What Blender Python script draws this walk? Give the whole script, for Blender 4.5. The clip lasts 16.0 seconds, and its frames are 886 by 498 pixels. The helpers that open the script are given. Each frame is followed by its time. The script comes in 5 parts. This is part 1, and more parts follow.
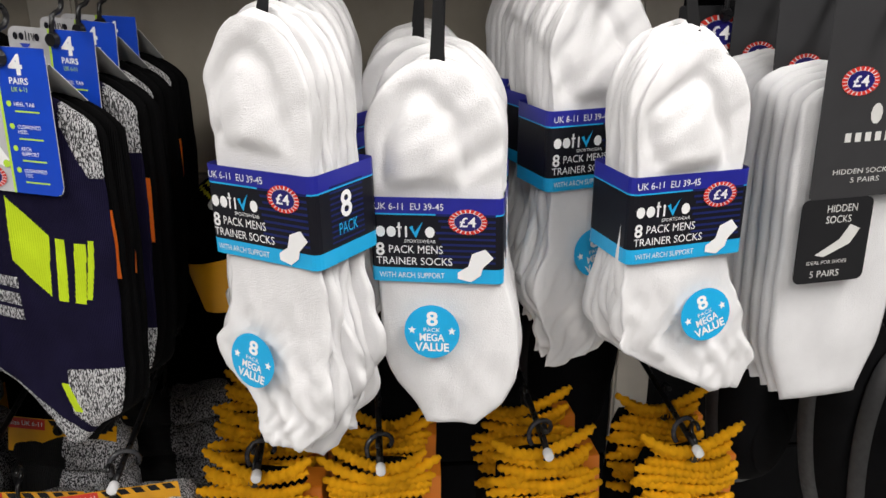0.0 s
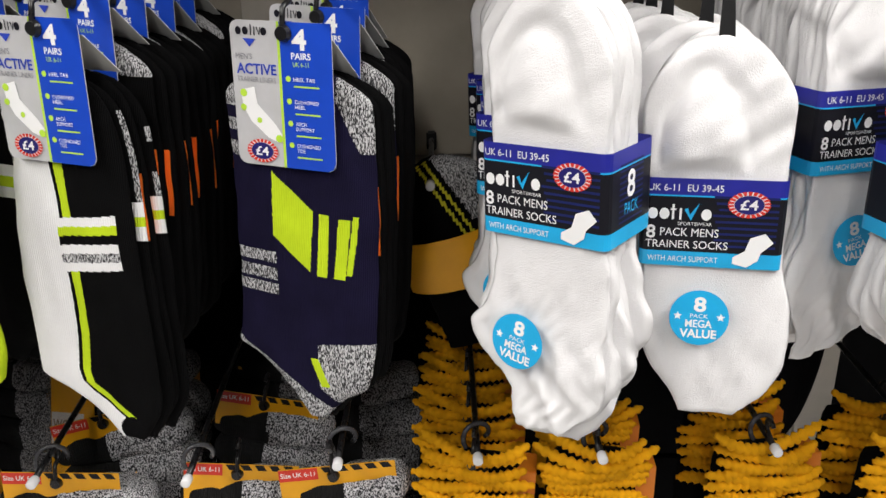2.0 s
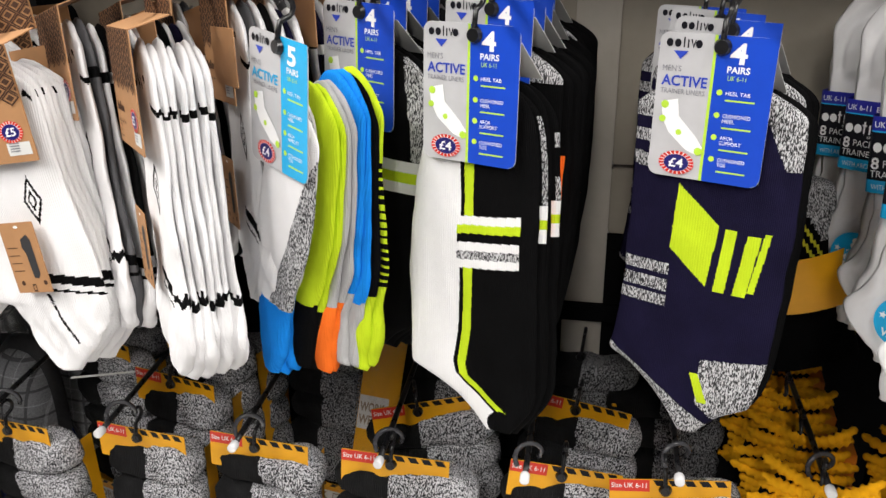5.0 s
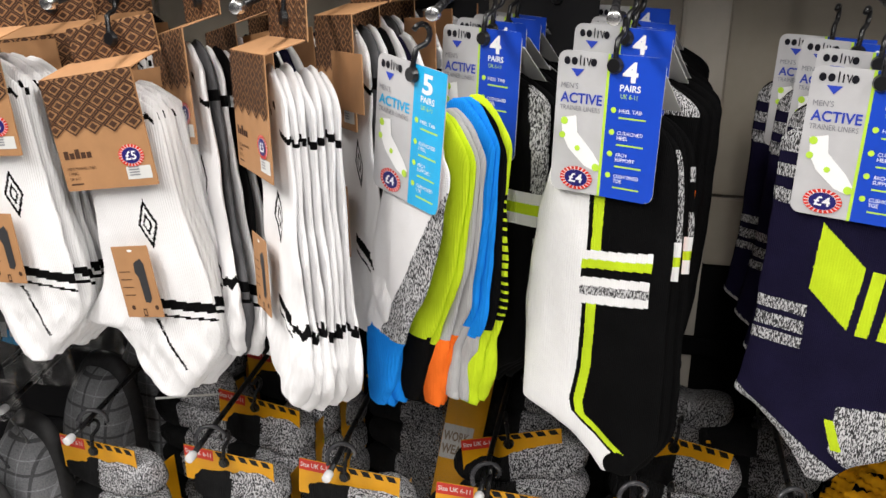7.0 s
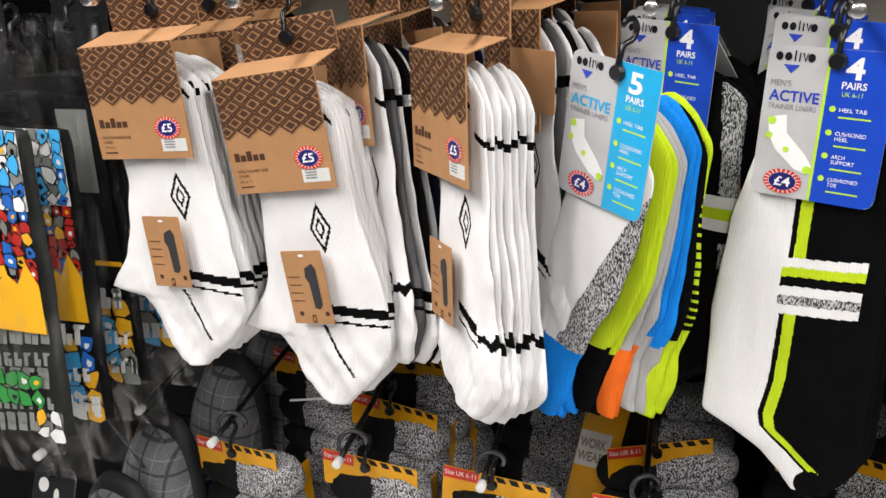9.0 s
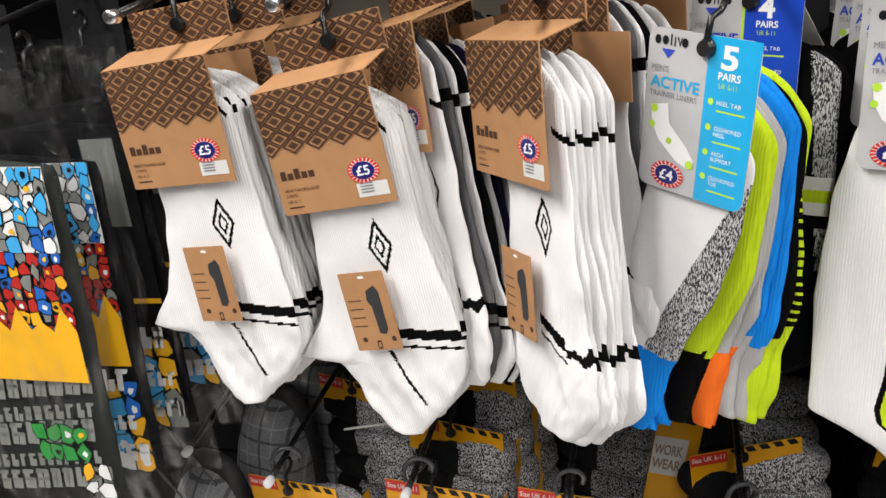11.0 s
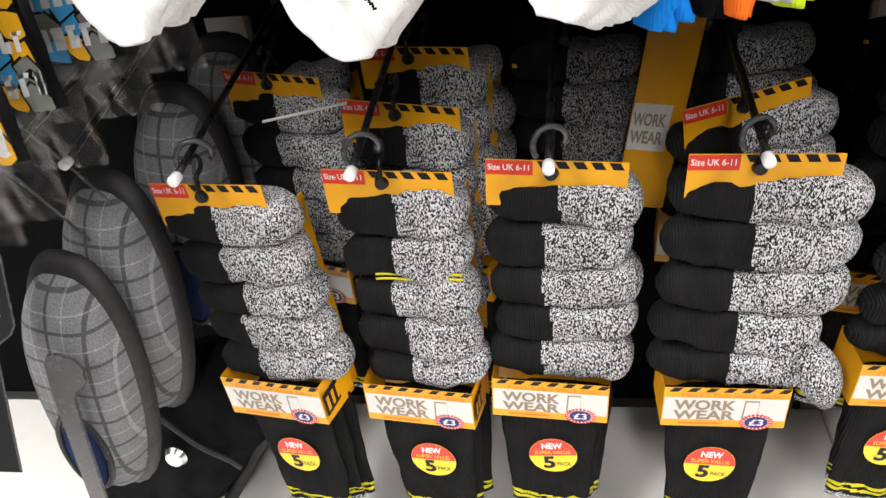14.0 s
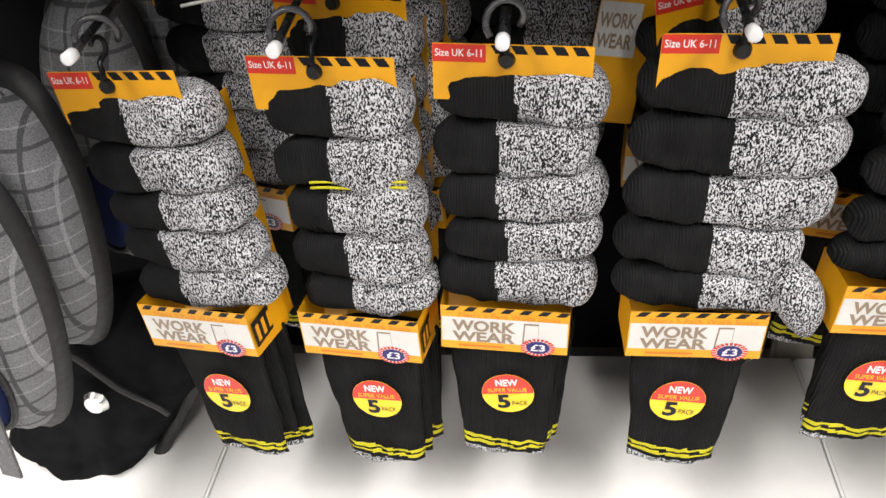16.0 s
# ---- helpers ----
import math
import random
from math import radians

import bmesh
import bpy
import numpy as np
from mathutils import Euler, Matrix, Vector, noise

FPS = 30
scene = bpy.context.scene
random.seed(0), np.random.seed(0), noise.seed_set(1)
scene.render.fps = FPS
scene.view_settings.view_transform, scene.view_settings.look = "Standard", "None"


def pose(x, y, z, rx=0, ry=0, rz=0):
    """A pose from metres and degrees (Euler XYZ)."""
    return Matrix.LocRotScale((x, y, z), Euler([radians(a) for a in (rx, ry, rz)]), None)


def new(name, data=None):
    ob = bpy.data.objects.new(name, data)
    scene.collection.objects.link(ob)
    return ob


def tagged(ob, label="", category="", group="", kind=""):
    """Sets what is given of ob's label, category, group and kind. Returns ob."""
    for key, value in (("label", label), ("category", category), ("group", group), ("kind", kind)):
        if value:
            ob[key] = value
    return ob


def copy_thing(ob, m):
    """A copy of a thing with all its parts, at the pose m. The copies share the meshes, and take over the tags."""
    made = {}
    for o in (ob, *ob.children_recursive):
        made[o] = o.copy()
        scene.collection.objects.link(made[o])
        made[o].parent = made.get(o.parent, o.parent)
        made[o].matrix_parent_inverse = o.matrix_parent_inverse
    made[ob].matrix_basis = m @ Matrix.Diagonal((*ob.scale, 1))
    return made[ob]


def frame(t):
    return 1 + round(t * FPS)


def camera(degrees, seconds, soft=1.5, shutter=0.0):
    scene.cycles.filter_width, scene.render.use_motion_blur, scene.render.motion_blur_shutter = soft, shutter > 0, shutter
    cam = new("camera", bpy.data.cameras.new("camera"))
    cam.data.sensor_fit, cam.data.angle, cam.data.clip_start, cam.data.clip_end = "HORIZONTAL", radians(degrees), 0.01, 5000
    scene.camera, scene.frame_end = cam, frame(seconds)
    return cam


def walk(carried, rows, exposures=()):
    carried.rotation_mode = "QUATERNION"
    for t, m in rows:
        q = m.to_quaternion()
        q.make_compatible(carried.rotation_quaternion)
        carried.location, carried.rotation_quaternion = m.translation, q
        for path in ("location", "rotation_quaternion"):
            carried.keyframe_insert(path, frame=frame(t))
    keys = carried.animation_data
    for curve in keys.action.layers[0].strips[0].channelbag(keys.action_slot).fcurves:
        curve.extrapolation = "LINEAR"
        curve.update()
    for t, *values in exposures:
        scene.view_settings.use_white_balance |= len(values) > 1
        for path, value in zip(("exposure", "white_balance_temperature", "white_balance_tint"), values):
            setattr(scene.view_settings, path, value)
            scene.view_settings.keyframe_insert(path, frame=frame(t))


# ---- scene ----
cam = camera(55.7, 16.0)
METRES, EYE, TILT, LEAN, TURN = 0.95, 1.35, -20.0, 0.0, -5.5
ROWS = [
    (0.0, 0.0, 0.0, 0.0, 0.0, 0.0, 0.0),
    (0.5, -0.0354, 0.0059, -0.0036, 0.74, 0.57, 0.17),
    (1.0, -0.0753, 0.0047, -0.0082, 1.3, 0.34, 0.45),
    (1.5, -0.1097, 0.0099, -0.0108, 1.72, 0.03, -0.19),
    (2.0, -0.1523, 0.0059, -0.0107, 5.09, -0.58, -1.26),
    (2.5, -0.1879, 0.0005, -0.0143, 8.53, -0.59, -2.01),
    (3.0, -0.2202, -0.0046, -0.016, 9.75, -0.19, -3.03),
    (3.5, -0.2509, -0.0142, -0.0155, 11.56, -0.56, -3.86),
    (4.0, -0.286, -0.0279, -0.0172, 13.0, -0.41, -4.38),
    (4.5, -0.3206, -0.0363, -0.0182, 14.66, -0.61, -4.88),
    (5.0, -0.3553, -0.0348, -0.0175, 15.25, -0.92, -5.28),
    (7.5, -0.4703, -0.0386, -0.009, 18.0, -0.12, -6.75),
    (8.0, -0.5043, -0.0393, -0.0105, 19.45, -0.32, -6.57),
    (8.5, -0.535, -0.0417, -0.013, 19.48, -1.22, -6.71),
    (9.0, -0.5629, -0.0436, -0.0095, 20.22, -1.27, -6.72),
    (9.5, -0.5909, -0.0417, -0.0078, 21.21, -1.16, -6.75),
    (12.0, -0.6575, 0.0432, -0.0436, 19.12, -2.33, 0.96),
    (12.5, -0.678, 0.0699, -0.0759, 17.79, -7.88, 1.61),
    (13.0, -0.693, 0.0922, -0.1051, 16.31, -10.82, 1.88),
    (13.5, -0.7095, 0.1167, -0.138, 14.96, -12.62, 1.91),
    (14.0, -0.7173, 0.1408, -0.1634, 13.87, -14.57, 1.42),
    (14.5, -0.7139, 0.1609, -0.1873, 13.05, -14.29, 1.05),
    (15.0, -0.7136, 0.1711, -0.2081, 12.26, -15.89, 0.78),
    (15.5, -0.7151, 0.191, -0.2285, 11.59, -16.37, 0.56),
    (16.0, -0.7154, 0.2105, -0.2506, 11.8, -15.62, 0.28),
]
walk(cam, [(t, pose(0, 0, EYE, TILT, LEAN, TURN) @ pose(METRES * x, METRES * y, METRES * z, 90 + pitch, roll, yaw)) for t, x, y, z, yaw, pitch, roll in ROWS],
     [(0.0, -0.12), (1.5, -0.05), (3.0, 0.18), (5.0, 0.34), (9.0, 0.20), (12.5, 0.14), (13.3, 0.42), (14.0, 0.62), (15.0, 0.60), (16.0, 0.58)])

# ---- light ----
world = bpy.data.worlds.new("shop_air")
scene.world = world
world.use_nodes = True
world.node_tree.nodes["Background"].inputs[0].default_value = (0.9, 0.95, 1.0, 1)
world.node_tree.nodes["Background"].inputs[1].default_value = 0.006


def ceiling_lamp(x, y, watts, sx=0.3, sy=2.4):
    d = bpy.data.lights.new("tube_light", "AREA")
    d.shape, d.size, d.size_y, d.energy, d.color = "RECTANGLE", sx, sy, watts, (1.0, 0.962, 0.93)
    ob = new("tube_light", d)
    ob.matrix_basis = pose(x, y, 2.72, 0, 0, 0)
    return ob


LAMPS = [(-1.7, -0.35, 84), (0.9, -0.35, 84), (-0.4, -2.3, 46)]
for lx, ly, lw in LAMPS:
    ceiling_lamp(lx, ly, lw)


# ---- materials ----
def nodes_of(name):
    m = bpy.data.materials.new(name)
    m.use_nodes = True
    nt = m.node_tree
    return m, nt, nt.nodes["Principled BSDF"]


def ramp(nt, fac, stops, interp="LINEAR"):
    r = nt.nodes.new("ShaderNodeValToRGB")
    r.color_ramp.interpolation = interp
    while len(r.color_ramp.elements) < len(stops):
        r.color_ramp.elements.new(0.5)
    for e, (p, c) in zip(r.color_ramp.elements, stops):
        e.position, e.color = p, (*c, 1)
    nt.links.new(fac, r.inputs[0])
    return r.outputs[0]


def coords(nt, scale=(1, 1, 1)):
    tc = nt.nodes.new("ShaderNodeTexCoord")
    mp = nt.nodes.new("ShaderNodeMapping")
    mp.inputs["Scale"].default_value = scale
    nt.links.new(tc.outputs["Object"], mp.inputs[0])
    return mp.outputs[0]


def noise_tex(nt, vec, scale, detail=3, rough=0.6):
    n = nt.nodes.new("ShaderNodeTexNoise")
    n.inputs["Scale"].default_value, n.inputs["Detail"].default_value, n.inputs["Roughness"].default_value = scale, detail, rough
    nt.links.new(vec, n.inputs["Vector"])
    return n.outputs[0]


def bump(nt, bsdf, height, strength, dist):
    b = nt.nodes.new("ShaderNodeBump")
    b.inputs["Strength"].default_value, b.inputs["Distance"].default_value = strength, dist
    nt.links.new(height, b.inputs["Height"])
    nt.links.new(b.outputs[0], bsdf.inputs["Normal"])


def mathn(nt, op, a, b):
    n = nt.nodes.new("ShaderNodeMath")
    n.operation = op
    for i, v in enumerate((a, b)):
        if isinstance(v, (int, float)):
            n.inputs[i].default_value = v
        else:
            nt.links.new(v, n.inputs[i])
    return n.outputs[0]


def knit(name, col, rib=0.0, vary=0.12, axis="X", ribscale=330):
    """Cotton knit: soft folds of tone, fine stitches, ribs where rib > 0."""
    m, nt, b = nodes_of(name)
    v = coords(nt)
    big = noise_tex(nt, v, 30, 3)
    c0 = tuple(max(0, x * (1 - vary)) for x in col)
    c1 = tuple(min(1, x * (1 + vary * 0.6)) for x in col)
    nt.links.new(ramp(nt, big, [(0.3, c0), (0.7, c1)]), b.inputs["Base Color"])
    b.inputs["Roughness"].default_value = 0.92
    b.inputs["Specular IOR Level"].default_value = 0.06
    b.inputs["Sheen Weight"].default_value = 0.1 if min(col) > 0.3 else 0.0
    fine = noise_tex(nt, v, 900, 2)
    if rib:
        w = nt.nodes.new("ShaderNodeTexWave")
        w.bands_direction = axis
        w.inputs["Scale"].default_value, w.inputs["Distortion"].default_value = ribscale / 3.14, 1.2
        w.inputs["Detail"].default_value = 1
        nt.links.new(v, w.inputs["Vector"])
        h = mathn(nt, "ADD", mathn(nt, "MULTIPLY", w.outputs[1], rib), mathn(nt, "MULTIPLY", fine, 0.4))
    else:
        h = fine
    soft = mathn(nt, "ADD", h, mathn(nt, "MULTIPLY", noise_tex(nt, v, 60, 3), 0.9))
    bump(nt, b, soft, 0.55, 0.0012)
    return m


def marl(name, lo, hi, stretch=(1, 1, 0.5), scale=820):
    m, nt, b = nodes_of(name)
    v = coords(nt, stretch)
    n = noise_tex(nt, v, scale, 2, 0.55)
    tone = noise_tex(nt, coords(nt), 25, 2)
    n2 = mathn(nt, "ADD", n, mathn(nt, "MULTIPLY", mathn(nt, "SUBTRACT", tone, 0.5), 0.12))
    nt.links.new(ramp(nt, n2, [(0.455, lo), (0.505, tuple((p + q) * 0.40 for p, q in zip(lo, hi))), (0.55, hi)]), b.inputs["Base Color"])
    b.inputs["Roughness"].default_value = 0.95
    b.inputs["Specular IOR Level"].default_value = 0.15
    bump(nt, b, n, 0.7, 0.0015)
    return m


def paper(name, col, rough=0.45, vary=0.05, coat=0.0):
    m, nt, b = nodes_of(name)
    v = coords(nt)
    n = noise_tex(nt, v, 45, 4)
    nt.links.new(ramp(nt, n, [(0.3, tuple(x * (1 - vary) for x in col)), (0.7, tuple(min(1, x * (1 + vary)) for x in col))]), b.inputs["Base Color"])
    b.inputs["Roughness"].default_value = rough
    b.inputs["Coat Weight"].default_value = coat
    b.inputs["Specular IOR Level"].default_value = 0.5 if max(col) > 0.1 else 0.2
    bump(nt, b, n, 0.12, 0.001)
    return m


def plastic(name, col, rough=0.35, metal=0.0):
    m, nt, b = nodes_of(name)
    n = noise_tex(nt, coords(nt), 120, 3)
    b.inputs["Base Color"].default_value = (*col, 1)
    nt.links.new(ramp(nt, n, [(0.2, (rough * 0.7,) * 3), (0.8, (min(1, rough * 1.3),) * 3)]), b.inputs["Roughness"])
    b.inputs["Metallic"].default_value = metal
    return m


WHITE = knit("white_cotton", (0.76, 0.755, 0.76), 0.0, 0.04)
WHITE_RIB = knit("white_rib_cotton", (0.77, 0.765, 0.77), 0.45, 0.04, "X", 480)
OFFWHITE = knit("cool_white_nylon", (0.70, 0.70, 0.71), 0.0, 0.05)
NAVY = knit("navy_cotton", (0.0085, 0.007, 0.024), 0.5, 0.25, "X", 700)
BLACK = knit("black_cotton", (0.0026, 0.0026, 0.0028), 0.4, 0.3, "X", 700)
BLACK_RIB = knit("black_ribbed_cotton", (0.016, 0.016, 0.0165), 3.0, 0.3, "X", 420)
LIME = knit("lime_cotton", (0.50, 0.66, 0.02), 0.6, 0.1, "X", 500)
ORANGE = knit("orange_cotton", (0.85, 0.16, 0.02), 0.5, 0.1, "X", 600)
BLUE = knit("bright_blue_cotton", (0.01, 0.22, 0.72), 0.7, 0.1, "X", 420)
GREYK = knit("light_grey_cotton", (0.38, 0.38, 0.38), 0.4, 0.1, "X", 600)
DKGREY = knit("dark_grey_cotton", (0.09, 0.09, 0.095), 0.4, 0.15, "X", 600)
MARL = marl("grey_marl_knit", (0.012, 0.012, 0.014), (0.60, 0.60, 0.62))
# same marl darkened: the shade deep on the bars is put into the colour
MARL_SHADED = marl("shaded_marl_knit", (0.01, 0.01, 0.012), (0.34, 0.34, 0.35))
MARL_FINE = marl("fine_grey_marl_knit", (0.03, 0.03, 0.032), (0.55, 0.55, 0.56), (1, 1, 0.28), 1250)
LIME_TRIM = knit("yellow_trim_knit", (0.55, 0.50, 0.03), 0.0, 0.1)
YELLOW_ROPE = knit("yellow_chenille", (0.72, 0.34, 0.008), 0.0, 0.3)
CARD_GREY = paper("silver_card", (0.46, 0.46, 0.47), 0.38)
CARD_BLUE = paper("royal_blue_print", (0.006, 0.055, 0.48), 0.35)
CARD_CYAN = paper("cyan_print", (0.01, 0.36, 0.68), 0.35)
CARD_LIME = paper("lime_print", (0.45, 0.68, 0.05), 0.4)
CARD_WHITE = paper("white_print", (0.8, 0.8, 0.8), 0.4, 0.02)
CARD_BACK = paper("white_card_back", (0.6, 0.6, 0.58), 0.6)
KRAFT = paper("brown_kraft_card", (0.37, 0.19, 0.082), 0.6, 0.08)
KRAFT_INK = paper("dark_brown_ink", (0.060, 0.029, 0.017), 0.6)
INK = paper("black_print", (0.008, 0.008, 0.012), 0.4)
INK_NAVY = paper("navy_print", (0.012, 0.010, 0.13), 0.35)
INK_BLUE = paper("violet_blue_print", (0.015, 0.018, 0.26), 0.35)
INK_STRIPE = paper("indigo_stripe_print", (0.012, 0.018, 0.10), 0.35)
INK_GREY = paper("grey_print", (0.2, 0.2, 0.22), 0.5)
RED = paper("red_print", (0.62, 0.03, 0.015), 0.4)
TEXT_BLUE = paper("text_blue_print", (0.02, 0.05, 0.42), 0.4)
AMBER = paper("amber_yellow_card", (0.74, 0.35, 0.006), 0.38)
ORANGE_CARD = paper("orange_card", (0.62, 0.18, 0.01), 0.45)
WINDOW_GREY = paper("pale_grey_print", (0.66, 0.65, 0.62), 0.22)
TAN_INK = paper("brown_letter_print", (0.26, 0.19, 0.13), 0.3)
STICKER_YELLOW = paper("yellow_sticker", (0.85, 0.62, 0.01), 0.25)
CARD_BLACK = paper("black_card", (0.012, 0.012, 0.0135), 0.6)
CARD_CHARCOAL = paper("charcoal_card", (0.035, 0.035, 0.037), 0.5)
BLACK_PLASTIC = plastic("black_plastic", (0.006, 0.006, 0.007), 0.3)
SMOKE_PLASTIC = plastic("smoke_grey_plastic", (0.05, 0.05, 0.055), 0.25)
STRAP = paper("matt_black_strap", (0.004, 0.004, 0.0045), 0.7, 0.1)
STEEL = plastic("bright_steel", (0.75, 0.75, 0.75), 0.25, 1.0)
CLEAR_TIP = plastic("pale_tip_plastic", (0.75, 0.75, 0.76), 0.12)
PANEL = paper("cream_steel_panel", (0.27, 0.24, 0.195), 0.5, 0.05)
POST = paper("cream_steel_upright", (0.40, 0.37, 0.32), 0.45, 0.04)
DECK = paper("white_shelf_enamel", (0.86, 0.85, 0.83), 0.3, 0.02)
FLOOR_MAT = paper("pale_vinyl_floor", (0.30, 0.29, 0.28), 0.35, 0.1)
WALL_MAT = paper("white_emulsion_wall", (0.6, 0.6, 0.58), 0.8, 0.05)
# dark colour for the unseen walls, so that less light bounces back
DARK_WALL_MAT = paper("dark_unseen_wall", (0.06, 0.06, 0.065), 0.8, 0.3)
# invented near-black; the darkness behind the stock is put into the panel colour
DARK_PANEL = knit("dark_gap_panel", (0.004, 0.004, 0.0045), 0.0, 0.2)


def glass(name, rough=0.03, tint=(1, 1, 1)):
    """Thin clear film: mostly lets light straight through, with a glossy wrinkled sheen."""
    m, nt, b = nodes_of(name)
    tr = nt.nodes.new("ShaderNodeBsdfTransparent")
    tr.inputs[0].default_value = (*tint, 1)
    gl = nt.nodes.new("ShaderNodeBsdfGlossy")
    gl.inputs["Roughness"].default_value = rough
    n = noise_tex(nt, coords(nt, (1, 1, 0.4)), 70, 5)
    bp = nt.nodes.new("ShaderNodeBump")
    bp.inputs["Strength"].default_value, bp.inputs["Distance"].default_value = 0.9, 0.006
    nt.links.new(n, bp.inputs["Height"])
    nt.links.new(bp.outputs[0], gl.inputs["Normal"])
    mix = nt.nodes.new("ShaderNodeMixShader")
    streak = noise_tex(nt, coords(nt, (1, 1, 0.22)), 60, 3)
    nt.links.new(ramp(nt, streak, [(0.50, (0.015, 0.015, 0.015)), (0.64, (0.15, 0.15, 0.15))]), mix.inputs[0])
    nt.links.new(tr.outputs[0], mix.inputs[1])
    nt.links.new(gl.outputs[0], mix.inputs[2])
    nt.links.new(mix.outputs[0], nt.nodes["Material Output"].inputs[0])
    return m


FILM = glass("clear_film")


def tartan(name):
    m, nt, b = nodes_of(name)
    v = coords(nt)
    sep = nt.nodes.new("ShaderNodeSeparateXYZ")
    nt.links.new(v, sep.inputs[0])

    def lines(axis, period, width, shift):
        p = mathn(nt, "FRACT", mathn(nt, "ADD", mathn(nt, "DIVIDE", sep.outputs[axis], period), 100 + shift), 0)
        return mathn(nt, "LESS_THAN", p, width)
    dark = mathn(nt, "MAXIMUM", lines(0, 0.034, 0.1, 0.1), lines(2, 0.036, 0.1, 0.3))
    pale = mathn(nt, "MAXIMUM", lines(0, 0.034, 0.045, 0.6), lines(2, 0.036, 0.045, 0.8))
    weave = noise_tex(nt, coords(nt, (1, 1, 1)), 700, 2)
    tone = noise_tex(nt, v, 40, 3)
    base = mathn(nt, "ADD", mathn(nt, "MULTIPLY", weave, 0.33), mathn(nt, "MULTIPLY", tone, 0.05))
    val = mathn(nt, "MULTIPLY", base, mathn(nt, "SUBTRACT", 1.0, mathn(nt, "MULTIPLY", dark, 0.6)))
    val = mathn(nt, "ADD", val, mathn(nt, "MULTIPLY", pale, mathn(nt, "MULTIPLY", weave, 0.2)))
    nt.links.new(ramp(nt, val, [(0, (0, 0, 0)), (1, (0.98, 1.0, 1.05))]), b.inputs["Base Color"])
    b.inputs["Roughness"].default_value = 0.95
    bump(nt, b, weave, 0.5, 0.001)
    return m


TARTAN = tartan("grey_check_wool")
SOLE = plastic("dark_rubber_sole", (0.014, 0.014, 0.015), 0.6)
VELVET = knit("black_velour", (0.004, 0.004, 0.0045), 0.0, 0.3)
NAVY_LINING = knit("navy_fleece_lining", (0.02, 0.03, 0.09), 0.0, 0.2)


# ---- mesh helpers ----
def mesh_part(name, verts, faces, mats, parent=None, index=None, smooth=True, label=""):
    me = bpy.data.meshes.new(name)
    me.from_pydata([tuple(v) for v in verts], [], faces)
    mats = mats if isinstance(mats, (list, tuple)) else [mats]
    for m in mats:
        me.materials.append(m)
    if index is not None:
        me.polygons.foreach_set("material_index", index)
    me.polygons.foreach_set("use_smooth", [smooth] * len(me.polygons))
    me.update()
    ob = new(name, me)
    if parent:
        ob.parent = parent
    if label:
        ob["label"] = label
    return ob


def part(name, bm, material, parent=None, label="", smooth=False):
    me = bpy.data.meshes.new(name)
    bmesh.ops.recalc_face_normals(bm, faces=bm.faces)
    bm.to_mesh(me)
    bm.free()
    for m in (material if isinstance(material, (list, tuple)) else [material]):
        me.materials.append(m)
    me.polygons.foreach_set("use_smooth", [smooth] * len(me.polygons))
    ob = new(name, me)
    if parent:
        ob.parent = parent
    if label:
        ob["label"] = label
    return ob


def thing(name, m, label, category, group="", kind=""):
    ob = new(name)
    ob.empty_display_size = 0.02
    ob.matrix_basis = m
    return tagged(ob, label, category, group, kind)


def box_bm(x0, x1, y0, y1, z0, z1, bevel=0.0):
    bm = bmesh.new()
    bmesh.ops.create_cube(bm, size=1)
    for v in bm.verts:
        v.co = Vector(((x0 + x1) / 2 + v.co.x * (x1 - x0), (y0 + y1) / 2 + v.co.y * (y1 - y0), (z0 + z1) / 2 + v.co.z * (z1 - z0)))
    if bevel:
        bmesh.ops.bevel(bm, geom=bm.edges[:], offset=bevel, segments=2, affect="EDGES")
    return bm


def tube(points, radius, seg=10, radii=None):
    """Verts and faces of a round bar along the points, closed at both ends."""
    pts = [Vector(p) for p in points]
    verts, faces = [], []
    side = None
    for i, p in enumerate(pts):
        d = (pts[min(i + 1, len(pts) - 1)] - pts[max(i - 1, 0)]).normalized()
        if side is None:
            side = d.orthogonal().normalized()
        side = (side - d * side.dot(d)).normalized()
        up = d.cross(side)
        r = radii[i] if radii else radius
        for k in range(seg):
            a = 2 * math.pi * k / seg
            verts.append(p + r * (math.cos(a) * side + math.sin(a) * up))
    for i in range(len(pts) - 1):
        for k in range(seg):
            a, b = i * seg + k, i * seg + (k + 1) % seg
            faces.append((a, b, b + seg, a + seg))
    faces.append(tuple(range(seg))[::-1])
    faces.append(tuple(range(len(verts) - seg, len(verts))))
    return verts, faces


def profile(rows, z):
    """Left and right edge at height z, from a few rows (z, left, right), eased between."""
    zs = [r[0] for r in rows][::-1]
    return np.interp(z, zs, [r[1] for r in rows][::-1]), np.interp(z, zs, [r[2] for r in rows][::-1])


